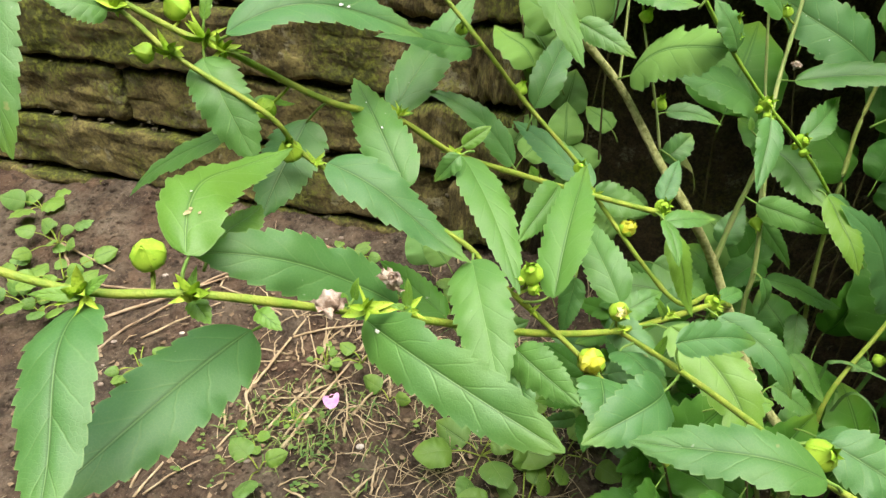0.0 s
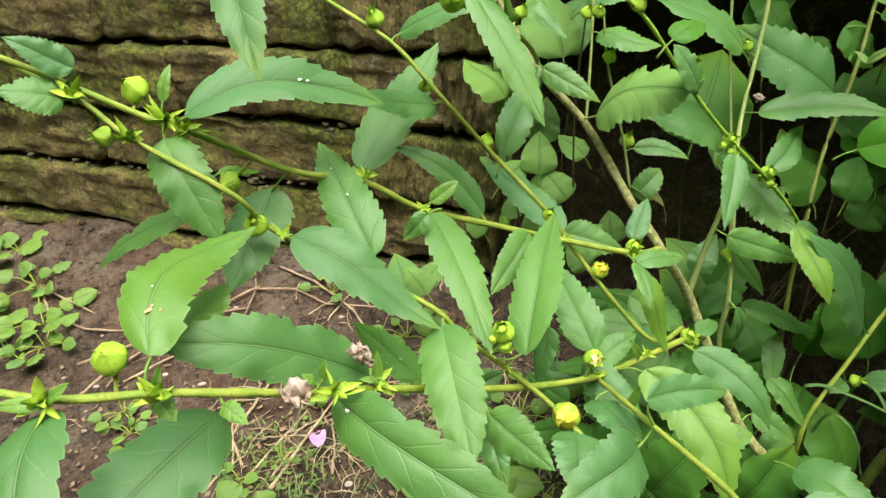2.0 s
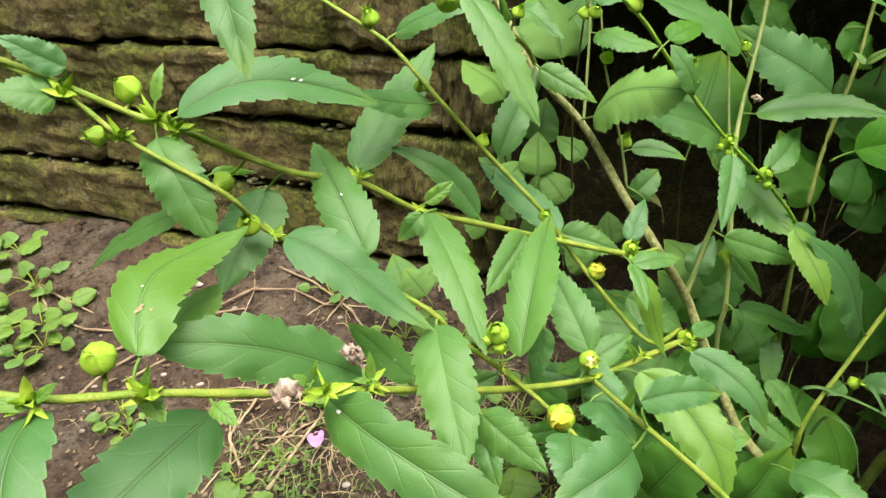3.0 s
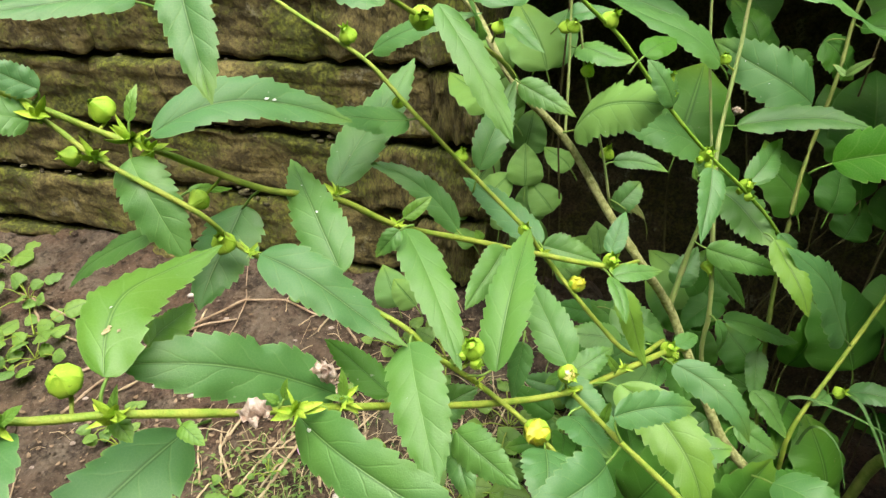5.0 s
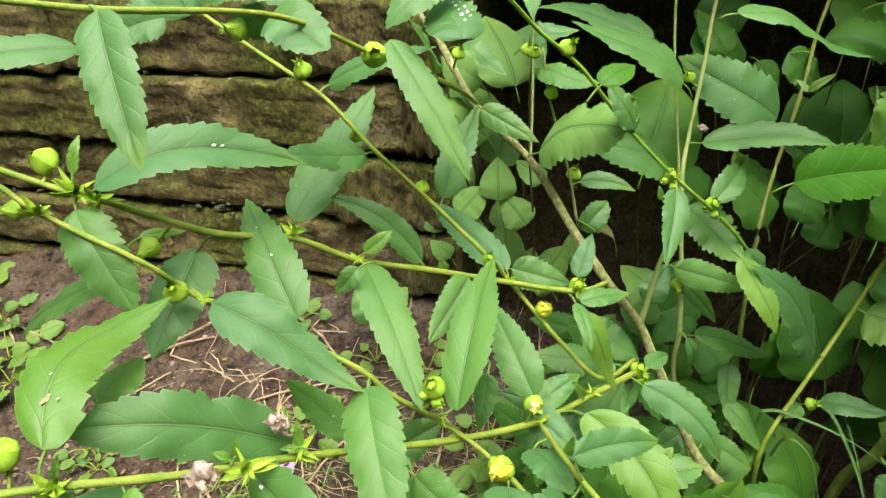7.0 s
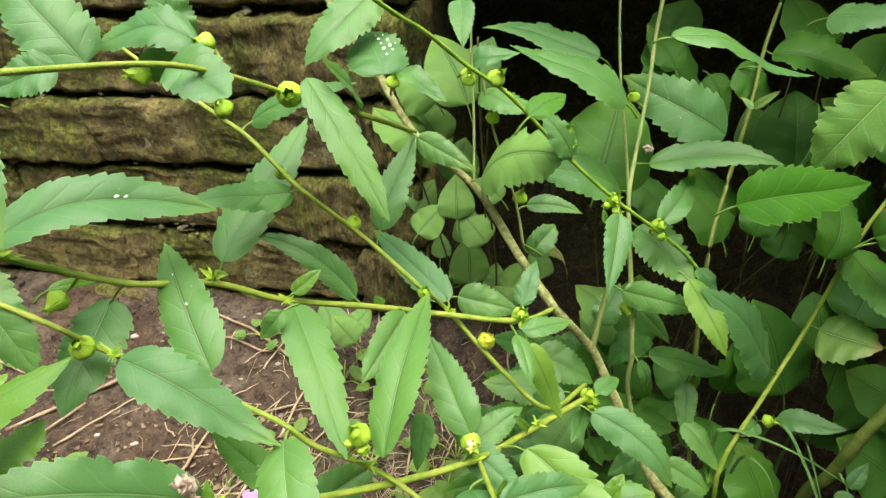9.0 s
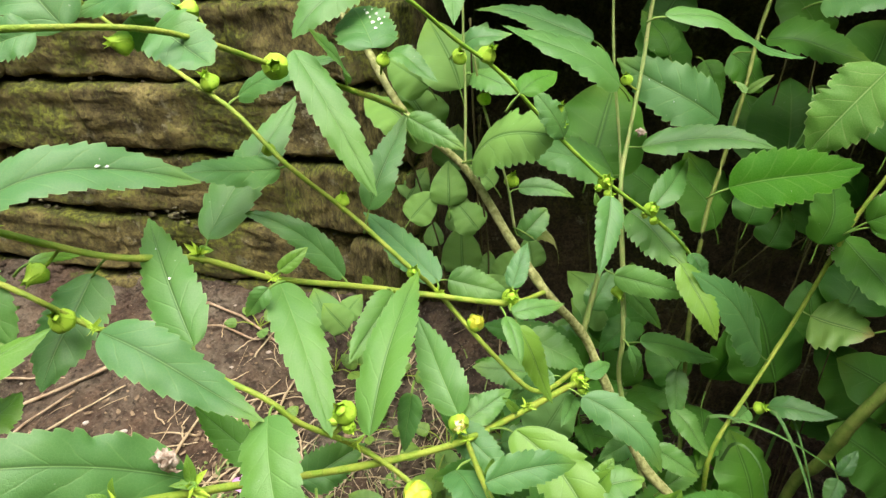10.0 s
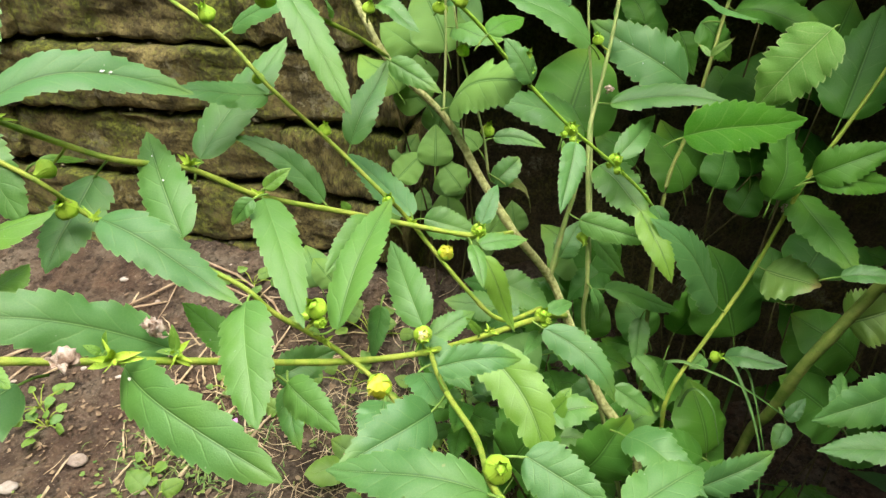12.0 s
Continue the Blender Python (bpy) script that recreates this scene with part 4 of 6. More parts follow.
leaf(shrub, (-0.0698, 0.2317, 0.3695), (-0.0578, 0.2455, 0.3635), 0.0043, skin=LEAF_YOUNG, teeth=5)
leaf(shrub, (-0.0779, 0.2186, 0.4011), (-0.0746, 0.2249, 0.4117), 0.0044, skin=LEAF_YOUNG, teeth=5)
leaf(shrub, (-0.0185, 0.2501, 0.3584), (-0.0117, 0.2460, 0.3595), 0.0032, skin=LEAF_YOUNG, teeth=3)
leaf(shrub, (0.1320, 0.2819, 0.2452), (0.1096, 0.2842, 0.2289), 0.0139)
leaf(shrub, (0.0430, 0.2745, 0.3175), (0.0403, 0.2729, 0.3245), 0.0053, skin=LEAF_YOUNG, teeth=3)
leaf(shrub, (0.1051, 0.2445, 0.2597), (0.0975, 0.2412, 0.2734), 0.0042, skin=LEAF_YOUNG, teeth=3)
leaf(shrub, (0.0847, 0.1966, 0.2763), (0.0858, 0.1932, 0.2902), 0.0040, skin=LEAF_YOUNG, teeth=3)
leaf(shrub, (-0.0494, 0.1377, 0.3446), (-0.0418, 0.1317, 0.3427), 0.0053, skin=LEAF_YOUNG, teeth=4)
leaf(shrub, (-0.0265, 0.1558, 0.3348), (-0.0246, 0.1568, 0.3423), 0.0033, skin=LEAF_YOUNG, teeth=0)
leaf(shrub, (-0.0116, 0.1698, 0.3218), (-0.0115, 0.1730, 0.3310), 0.0037, skin=LEAF_YOUNG, teeth=0)
leaf(shrub, (-0.0282, 0.1555, 0.3342), (-0.0323, 0.1547, 0.3386), 0.0030, skin=LEAF_YOUNG, teeth=0)
leaf(shrub, (-0.0098, 0.1693, 0.3209), (-0.0178, 0.1683, 0.3229), 0.0029, skin=LEAF_YOUNG, teeth=0)
leaf(shrub, (0.1616, 0.3214, 0.3223), (0.1613, 0.3253, 0.3287), 0.0036, skin=LEAF_YOUNG, teeth=0)
leaf(second_shrub, (0.2449, 0.4450, 0.3623), (0.2329, 0.4722, 0.3866), 0.0227, skin=LEAF_SHADED)
leaf(second_shrub, (0.2764, 0.4602, 0.3523), (0.2853, 0.4431, 0.3249), 0.0196, skin=LEAF_SHADED)
leaf(shrub, (-0.1036, 0.1617, 0.4272), (-0.0985, 0.1368, 0.3885), 0.0136, shape=3, side=-0.02, twist=0)
leaf(shrub, (-0.0869, 0.1273, 0.3574), (-0.0993, 0.1257, 0.3586), 0.0041, skin=LEAF_YOUNG, teeth=0, stalk=False, twist=0)
leaf(shrub, (-0.0866, 0.1274, 0.3577), (-0.0804, 0.1291, 0.3622), 0.0033, skin=LEAF_YOUNG, teeth=0, stalk=False, twist=0)
leaf(shrub, (-0.0664, 0.1390, 0.3478), (-0.0602, 0.1322, 0.3445), 0.0062, skin=LEAF_YOUNG, teeth=3, stalk=False, twist=0)
leaf(shrub, (-0.0664, 0.1396, 0.3488), (-0.0645, 0.1419, 0.3563), 0.0030, skin=LEAF_YOUNG, teeth=0, stalk=False, twist=0)
leaf(shrub, (-0.0123, 0.2608, 0.4432), (-0.0156, 0.2679, 0.4633), 0.0164, stalk=False, twist=0, shape=2.8)
leaf(second_shrub, (0.3031, 0.3875, 0.4027), (0.3282, 0.3560, 0.4034), 0.0250, shape=2.4, twist=0, fold=0.1)
leaf(second_shrub, (0.2579, 0.3668, 0.3608), (0.2669, 0.3594, 0.3725), 0.0053, skin=LEAF_YELLOW, teeth=0, stalk=False, twist=0)
leaf(second_shrub, (0.2579, 0.3668, 0.3608), (0.2518, 0.3722, 0.3661), 0.0046, skin=LEAF_YELLOW, teeth=0, stalk=False, twist=0)
leaf(second_shrub, (0.2700, 0.3359, 0.3364), (0.2736, 0.3363, 0.3730), 0.0058, skin=LEAF_PALE, teeth=0, stalk=False, twist=35, fold=0.8)
leaf(shrub, (0.2052, 0.3081, 0.2904), (0.2197, 0.2839, 0.2554), 0.0169, skin=LEAF_YOUNG, twist=0, shape=2.6, fold=0.15)
leaf(shrub, (0.1498, 0.2491, 0.2010), (0.1582, 0.2532, 0.2097), 0.0083, skin=LEAF_YOUNG, teeth=0, shape=2.6)
leaf(shrub, (0.1382, 0.3082, 0.3678), (0.1245, 0.3123, 0.3893), 0.0145, twist=0, shape=2.8)

# the unseen upper parts of the upright stems, leafed to shade what stands below
def foliage(plant, bm, uv, line, leaves, low, rnd):
    """Simple toothed leaves round one cane, added to a joined mesh."""
    for i in range(leaves):
        q = line[min(int(len(line) * (low + (1 - low) * i / leaves)), len(line) - 1)]
        a = i * 2.4 + rnd.uniform(-0.3, 0.3)
        d = Vector((math.cos(a), math.sin(a), rnd.uniform(-0.35, 0.2))).normalized()
        across = d.cross(Vector((0, 0, 1))).normalized()
        up = across.cross(d)
        reach = rnd.uniform(0.05, 0.085)
        rows = []
        for k in range(13):
            s = k / 12
            half = reach * 0.19 * (math.sin(math.pi * s ** 0.75) + 0.03) * (1.07 if k % 2 else 0.94)
            c = q + d * (0.008 + reach * s) + up * reach * (0.12 * s - 0.3 * s * s)
            rows.append([(bm.verts.new(c + across * half * x + up * half * 0.25 * abs(x)), (s, 0.5 + 0.5 * x)) for x in (-1, -0.5, 0, 0.5, 1)])
        for r0, r1 in zip(rows, rows[1:]):
            for k in range(4):
                four = (r0[k], r0[k + 1], r1[k + 1], r1[k])
                face = bm.faces.new([v for v, _ in four])
                for loop, (_, place) in zip(face.loops, four):
                    loop[uv].uv = place


def shading_crown(plant, points, leaves, seed, low=0.3):
    stem(plant, points, 0.0016, 0.0009, STEM)
    bm = bmesh.new()
    foliage(plant, bm, bm.loops.layers.uv.new("blade"), glide(points, 12), leaves, low, random.Random(seed))
    tagged(part("foliage", bm, LEAF, plant), "many small toothed green leaves", kind="stuff")


shading_crown(shrub, [(0.214, 0.402, 0.43), (0.222, 0.42, 0.54), (0.232, 0.43, 0.72)], 22, 1, 0.42)
shading_crown(shrub, [(0.192, 0.415, 0.43), (0.186, 0.43, 0.54), (0.178, 0.44, 0.66)], 14, 2, 0.42)
shading_crown(shrub, [(0.307, 0.443, 0.40), (0.33, 0.458, 0.53), (0.35, 0.465, 0.72)], 60, 3, 0.42)
shading_crown(second_shrub, [(0.352, 0.34, 0.36), (0.40, 0.35, 0.5), (0.43, 0.36, 0.72)], 60, 4, 0.42)
shading_crown(second_shrub, [(0.36, 0.275, 0.34), (0.405, 0.275, 0.5), (0.44, 0.28, 0.70)], 60, 5, 0.42)
shading_crown(second_shrub, [(0.345, 0.27, 0.28), (0.43, 0.30, 0.42), (0.50, 0.33, 0.64)], 60, 6, 0.42)

# a dense further shrub, unseen, added to block light and shade this side
shading_shrub = base_of("flowering_shrub", (0.52, 0.22, ground_z(0.52, 0.22)), "unseen dense green shrub with toothed leaves, added for shade", "shrub", "roadside shrubs")
rnd = random.Random(20)
bm = bmesh.new()
uv = bm.loops.layers.uv.new("blade")
for x, y, h in ((0.37, 0.10, 0.58), (0.345, 0.02, 0.55), (0.43, 0.17, 0.62), (0.44, 0.06, 0.62), (0.50, 0.18, 0.70), (0.56, 0.30, 0.75), (0.62, 0.42, 0.75), (0.58, 0.12, 0.66), (0.70, 0.28, 0.8), (0.42, -0.06, 0.5), (0.52, -0.02, 0.55), (0.47, -0.17, 0.55), (0.62, -0.12, 0.6), (0.72, 0.04, 0.6), (0.80, 0.18, 0.7)):
    cane = [(0.52 + (x - 0.52) * 0.3, 0.22 + (y - 0.22) * 0.3, ground_z(0.52 + (x - 0.52) * 0.3, 0.22 + (y - 0.22) * 0.3) - 0.005), (x, y, 0.05), (x + 0.01, y + 0.01, h * 0.5), (x - 0.01, y + 0.02, h * 0.85)]
    stem(shading_shrub, cane, 0.0018, 0.0009, STEM)
    foliage(shading_shrub, bm, uv, glide(cane, 12), 90, 0.2, rnd)
tagged(part("foliage", bm, LEAF, shading_shrub), "many small toothed green leaves", kind="stuff")

# buds and flowers
bud(shrub, (-0.0732, 0.1355, 0.3641), 0.0045, gape=-0.3)
bud(shrub, (-0.053, 0.209, 0.360), 0.0044)
bud(shrub, (-0.064, 0.224, 0.369), 0.0042, (-0.3, -0.5, -0.1))
bud(shrub, (-0.088, 0.223, 0.405), 0.0048, (-0.2, -0.5, 0.6), gape=0.05)
bud(shrub, (0.020, 0.267, 0.421), 0.0050, (0.1, -0.9, 0.3))
bud(shrub, (0.136, 0.313, 0.379), 0.0043, (0.1, -0.4, 0.8), gape=0.5)
bud(shrub, (-0.012, 0.295, 0.410), 0.0042, (-0.2, -0.3, 0.8), gape=0.6)
bud(shrub, (0.008, 0.285, 0.383), 0.0030)
bud(shrub, (0.035, 0.285, 0.357), 0.0034, (0.2, -0.2, 0.8))
bud(shrub, (0.093, 0.108, 0.323), 0.0043)
bud(shrub, (0.056, 0.186, 0.283), 0.0056, (-0.3, -0.8, 0.4), PETAL, 0.1)
bud(shrub, (0.076, 0.222, 0.2795), 0.0046, (0.1, -0.85, 0.5), CREAM, 0.7)
bud(shrub, (0.091, 0.276, 0.290), 0.0046, (0.3, -0.4, 0.7), PETAL, 0.2)
bud(shrub, (0.033, 0.201, 0.314), 0.0046, (-0.2, -0.5, 0.8), gape=0.5)
bud(shrub, (0.109, 0.283, 0.298), 0.0042, (0.1, -0.6, 0.7), gape=0.9)
bud(shrub, (0.146, 0.282, 0.240), 0.0046, (0.1, -0.5, 0.8), gape=0.9)
bud(shrub, (0.163, 0.316, 0.339), 0.0040, (0, -0.7, 0.6), gape=0.9)
bud(shrub, (0.194, 0.328, 0.314), 0.0042, (0, -0.7, 0.6), gape=0.8)
bud(shrub, (0.123, 0.356, 0.325), 0.0045, (0.1, -0.3, 0.9))
bud(shrub, (0.102, 0.300, 0.411), 0.0042, (0.4, -0.5, 0.7))
bud(shrub, (0.094, 0.335, 0.401), 0.0036)
bud(shrub, (0.098, 0.372, 0.393), 0.0040, (0.2, -0.4, 0.8))
bud(shrub, (0.109, 0.360, 0.372), 0.0040, (0.2, -0.4, 0.8))
bud(shrub, (0.191, 0.376, 0.371), 0.0036, (-0.3, -0.4, 0.8), gape=0.6)
bud(shrub, (0.063, 0.2725, 0.324), 0.0032, gape=0.9)
bud(shrub, (-0.098, 0.214, 0.392), 0.0036, (-0.5, -0.5, 0.3))
bud(shrub, (0.176, 0.317, 0.269), 0.0040, (0.1, -0.5, -0.5))
bud(shrub, (0.058, 0.345, 0.400), 0.0036, (0.3, -0.4, 0.8))
bud(second_shrub, (0.271, 0.305, 0.178), 0.0042, (0.3, -0.5, 0.6), gape=0.9)
bud(shrub, (0.207, 0.252, 0.127), 0.0046, (0.0, -0.6, 0.7), gape=0.9)
bud(shrub, (-0.0265, 0.2563, 0.4352), 0.0042, (-0.5, -0.5, 0.2))
bud(shrub, (-0.0016, 0.2523, 0.4446), 0.0036, (-0.5, -0.5, 0.2))
bud(shrub, (-0.0708, 0.3271, 0.4414), 0.0040, (-0.5, -0.5, 0.2))
# smaller buds clustered below the ripe ones
for x, y, z in ((0.109, 0.283, 0.298), (0.146, 0.282, 0.240), (0.163, 0.316, 0.339), (0.194, 0.328, 0.314), (0.136, 0.313, 0.379), (0.033, 0.201, 0.314)):
    bud(shrub, (x + 0.0015, y - 0.002, z - 0.0062), 0.0027, (0.3, -0.7, 0.3), gape=0.7)
    bud(shrub, (x - 0.0042, y - 0.001, z - 0.0028), 0.0021, (-0.6, -0.5, 0.3), gape=0.6)
dried_flower(shrub, (-0.031, 0.143, 0.344), 0.0040)
dried_flower(shrub, (-0.016, 0.170, 0.332), 0.0038)
dried_flower(shrub, (0.196, 0.359, 0.346), 0.0028)
dried_flower(second_shrub, (0.327, 0.333, 0.305), 0.0032)
dried_flower(second_shrub, (0.305, 0.327, 0.276), 0.0030)
for spot, size in (((-0.072, 0.217, 0.392), 0.0075), ((-0.078, 0.217, 0.396), 0.008), ((-0.086, 0.207, 0.394), 0.007), ((-0.101, 0.21, 0.407), 0.008), ((-0.017, 0.245, 0.359), 0.006), ((0.005, 0.257, 0.338), 0.006), ((0.074, 0.281, 0.306), 0.005), ((0.109, 0.282, 0.296), 0.006), ((0.146, 0.281, 0.239), 0.006), ((-0.063, 0.133, 0.353), 0.0085), ((-0.088, 0.128, 0.357), 0.010), ((-0.022, 0.150, 0.336), 0.0085), ((-0.012, 0.170, 0.320), 0.0085), ((0.163, 0.316, 0.339), 0.005), ((-0.045, 0.210, 0.355), 0.005), ((0.111, 0.252, 0.255), 0.005), ((0.079, 0.222, 0.27), 0.004), ((0.035, 0.203, 0.295), 0.004)):
    tuft(shrub, spot, size)


# ---------------------------------------------------------------- low herbs at the foot of the wall
herb = base_of("broadleaf_herb", (0.12, 0.54, 0.075), "soft green broad-leaved herb at the foot of the wall", "herb")
tall_herb = base_of("broadleaf_herb", (0.30, 0.43, ground_z(0.30, 0.43)), "deep green broad-leaved herb growing in the shade", "herb")


def herb_stem(plant, foot, top, r=0.0016):
    a, b = Vector(foot), Vector(top)
    stem(plant, [a, a.lerp(b, 0.35) + Vector((0.006, 0, 0.01)), a.lerp(b, 0.7) + Vector((0, 0.006, 0.008)), b], r * 0.8, r * 0.5, STEM_BROWN, "stalk")


for foot, top in (((0.10, 0.55, 0.06), (0.06, 0.51, 0.34)), ((0.12, 0.54, 0.06), (0.13, 0.53, 0.30)), ((0.13, 0.53, 0.06), (0.11, 0.42, 0.40))):
    herb_stem(herb, foot, top)
for foot, top in (((0.20, 0.44, 0.05), (0.19, 0.42, 0.33)), ((0.28, 0.42, 0.05), (0.27, 0.35, 0.23)), ((0.31, 0.44, 0.05), (0.33, 0.45, 0.36)), ((0.33, 0.42, 0.05), (0.36, 0.40, 0.32))):
    herb_stem(tall_herb, (foot[0], foot[1], ground_z(foot[0], foot[1]) - 0.004), top)

round_leaf(herb, (0.0551, 0.5084, 0.3176), 0.0229, LEAF_PALE)
round_leaf(herb, (0.0792, 0.5241, 0.2978), 0.0208, LEAF_PALE)
round_leaf(herb, (0.1084, 0.5421, 0.2705), 0.0205, LEAF_PALE)
round_leaf(herb, (0.1133, 0.5480, 0.2025), 0.0178, LEAF_PALE)
round_leaf(herb, (0.1102, 0.5320, 0.1757), 0.0219, LEAF_PALE)
round_leaf(herb, (0.0995, 0.4921, 0.3621), 0.0286, LEAF_PALE)
round_leaf(herb, (0.0734, 0.5163, 0.3431), 0.0196, LEAF_PALE)
round_leaf(tall_herb, (0.1950, 0.4221, 0.3262), 0.0356, LEAF_SHADED)
round_leaf(tall_herb, (0.2890, 0.3480, 0.2000), 0.0335, LEAF_SHADED)
round_leaf(tall_herb, (0.3369, 0.4436, 0.3087), 0.0340, LEAF_SHADED)
round_leaf(tall_herb, (0.3220, 0.4495, 0.3008), 0.0307, LEAF_SHADED)
round_leaf(tall_herb, (0.2611, 0.4096, 0.2737), 0.0245, LEAF_SHADED)
round_leaf(tall_herb, (0.2718, 0.3016, 0.0989), 0.0245, LEAF_SHADED)
round_leaf(tall_herb, (0.4051, 0.4019, 0.1029), 0.0366, LEAF_SHADED)
round_leaf(herb, (0.0755, 0.5719, 0.2254), 0.0178, LEAF_PALE)
round_leaf(herb, (0.1045, 0.5509, 0.1552), 0.0151, LEAF_PALE)
round_leaf(herb, (0.0877, 0.5637, 0.1746), 0.0119, LEAF_PALE)
round_leaf(herb, (0.1194, 0.5515, 0.1964), 0.0178, LEAF_PALE)
round_leaf(herb, (0.0511, 0.5573, 0.1601), 0.0130, LEAF_PALE)
round_leaf(herb, (0.0792, 0.5305, 0.3120), 0.0249, LEAF_PALE)
round_leaf(herb, (0.1336, 0.5271, 0.1576), 0.0136, LEAF_PALE)
round_leaf(herb, (0.1236, 0.5295, 0.3537), 0.0261, LEAF_PALE)
round_leaf(herb, (-0.0199, 0.5118, 0.1372), 0.0209, LEAF_PALE)
round_leaf(herb, (0.0093, 0.4952, 0.1495), 0.0131, LEAF_PALE)
round_leaf(herb, (-0.0058, 0.4835, 0.1482), 0.0156, LEAF_PALE)
round_leaf(herb, (0.1785, 0.3661, 0.2319), 0.0225, LEAF_PALE)
round_leaf(tall_herb, (0.2485, 0.4645, 0.3602), 0.0274, LEAF_SHADED)
round_leaf(tall_herb, (0.3021, 0.4081, 0.2677), 0.0170, LEAF_SHADED)
round_leaf(tall_herb, (0.3819, 0.4182, 0.3376), 0.0274, LEAF_SHADED)


# broad dark leaves on thin stalks, deep in the shade of the added niche
def shade_herb(x, y, leaves):
    foot = Vector((x, y, ground_z(x, y) - 0.004))
    plant = base_of("broadleaf_herb", foot, "dark green broad-leaved herb in deep shade", "herb", "broad-leaved herbs in the shade")
    for centre, radius in leaves:
        blade = round_leaf(plant, centre, radius, LEAF_SHADED)
        heel = Vector(plant.location) + blade.location
        stem(plant, [foot, foot.lerp(heel, 0.5) + Vector((0.006, 0.008, 0.02)), heel], 0.0012, 0.0007, STEM_BROWN, "stalk")


shade_herb(0.275, 0.470, (
    ((0.287, 0.454, 0.262), 0.027),
    ((0.339, 0.449, 0.264), 0.024),
    ((0.347, 0.441, 0.225), 0.018),
    ((0.244, 0.472, 0.258), 0.021),
    ((0.380, 0.448, 0.231), 0.022)))
shade_herb(0.400, 0.420, (
    ((0.385, 0.389, 0.204), 0.027),
    ((0.345, 0.310, 0.185), 0.025),
    ((0.331, 0.284, 0.152), 0.026),
    ((0.374, 0.426, 0.269), 0.024),
    ((0.355, 0.393, 0.179), 0.022)))
shade_herb(0.360, 0.440, (
    ((0.343, 0.466, 0.379), 0.026),
    ((0.373, 0.426, 0.360), 0.026),
    ((0.273, 0.515, 0.378), 0.022),
    ((0.372, 0.439, 0.320), 0.023)))
shade_herb(0.235, 0.420, (
    ((0.196, 0.404, 0.183), 0.023),
    ((0.227, 0.425, 0.193), 0.019),
    ((0.245, 0.384, 0.153), 0.020),
    ((0.202, 0.365, 0.173), 0.018),
    ((0.264, 0.298, 0.131), 0.026)))
round_leaf(herb, (0.1398, 0.3067, 0.1895), 0.0191, LEAF_PALE)
round_leaf(herb, (0.1498, 0.5002, 0.1729), 0.0169, LEAF_PALE)
round_leaf(herb, (0.1700, 0.5133, 0.1774), 0.0151, LEAF_PALE)
round_leaf(herb, (0.1347, 0.4843, 0.1644), 0.0136, LEAF_PALE)
round_leaf(herb, (0.0479, 0.5804, 0.1786), 0.0121, LEAF_PALE)
round_leaf(herb, (0.0984, 0.4958, 0.2590), 0.0179, LEAF_PALE)
round_leaf(herb, (0.1103, 0.4833, 0.2364), 0.0161, LEAF_PALE)
round_leaf(herb, (0.0770, 0.4922, 0.2427), 0.0161, LEAF_PALE)
round_leaf(herb, (0.1238, 0.4929, 0.2649), 0.0142, LEAF_PALE)

# shaded undergrowth behind the shrubs
rnd = random.Random(11)
for k in range(64):
    u = 0.26 + 0.054 * (k % 16) + rnd.uniform(-0.02, 0.02)
    out = (rnd.uniform(0.03, 0.11), rnd.uniform(0.13, 0.2), rnd.uniform(0.2, 0.3), rnd.uniform(0.28, 0.4))[k // 16]
    if u < (0.57 if k < 16 else 0.34):
        continue
    p = wall_point(u, 0, out)
    if k >= 16 and 0.23 < p.x < 0.40:
        continue
    height = (rnd.uniform(0.36, 0.48) if k % 2 else rnd.uniform(0.25, 0.42)) if k < 16 else rnd.uniform(0.08, 0.17)
    plant = base_of("undergrowth_herb", (p.x, p.y, ground_z(p.x, p.y) - 0.004), "deep green leafy undergrowth herb in the shade of the wall", "herb", "undergrowth along the wall")
    foot = Vector(plant.location)
    if k < 16:
        height += 0.08 - foot.z
    top = foot + Vector((rnd.uniform(-0.05, 0.05), rnd.uniform(-0.05, 0.02), height))
    stem(plant, [foot, foot.lerp(top, 0.4) + Vector((0.01, 0, 0)), top], 0.0017, 0.0009, STEM_BROWN, "stalk")
    count = (12 if k % 2 else 14) if k < 16 else 9
    for i in range(count):
        s = 0.15 + 0.85 * i / (count - 1)
        a = i * 2.4 + rnd.uniform(-0.4, 0.4)
        q = foot.lerp(top, s)
        reach = rnd.uniform(0.035, 0.06)
        d = Vector((math.cos(a), math.sin(a) * 0.8 - 0.2, rnd.uniform(-0.25, 0.35) + (1.6 if i == count - 1 else 0.0))).normalized()
        b = q + d * (0.012 if i < count - 1 else 0.002)
        leaf(plant, b, b + d * reach, reach * rnd.uniform(0.5, 0.75), LEAF_SHADED, bend=0.08, teeth=8, shape=2.3)


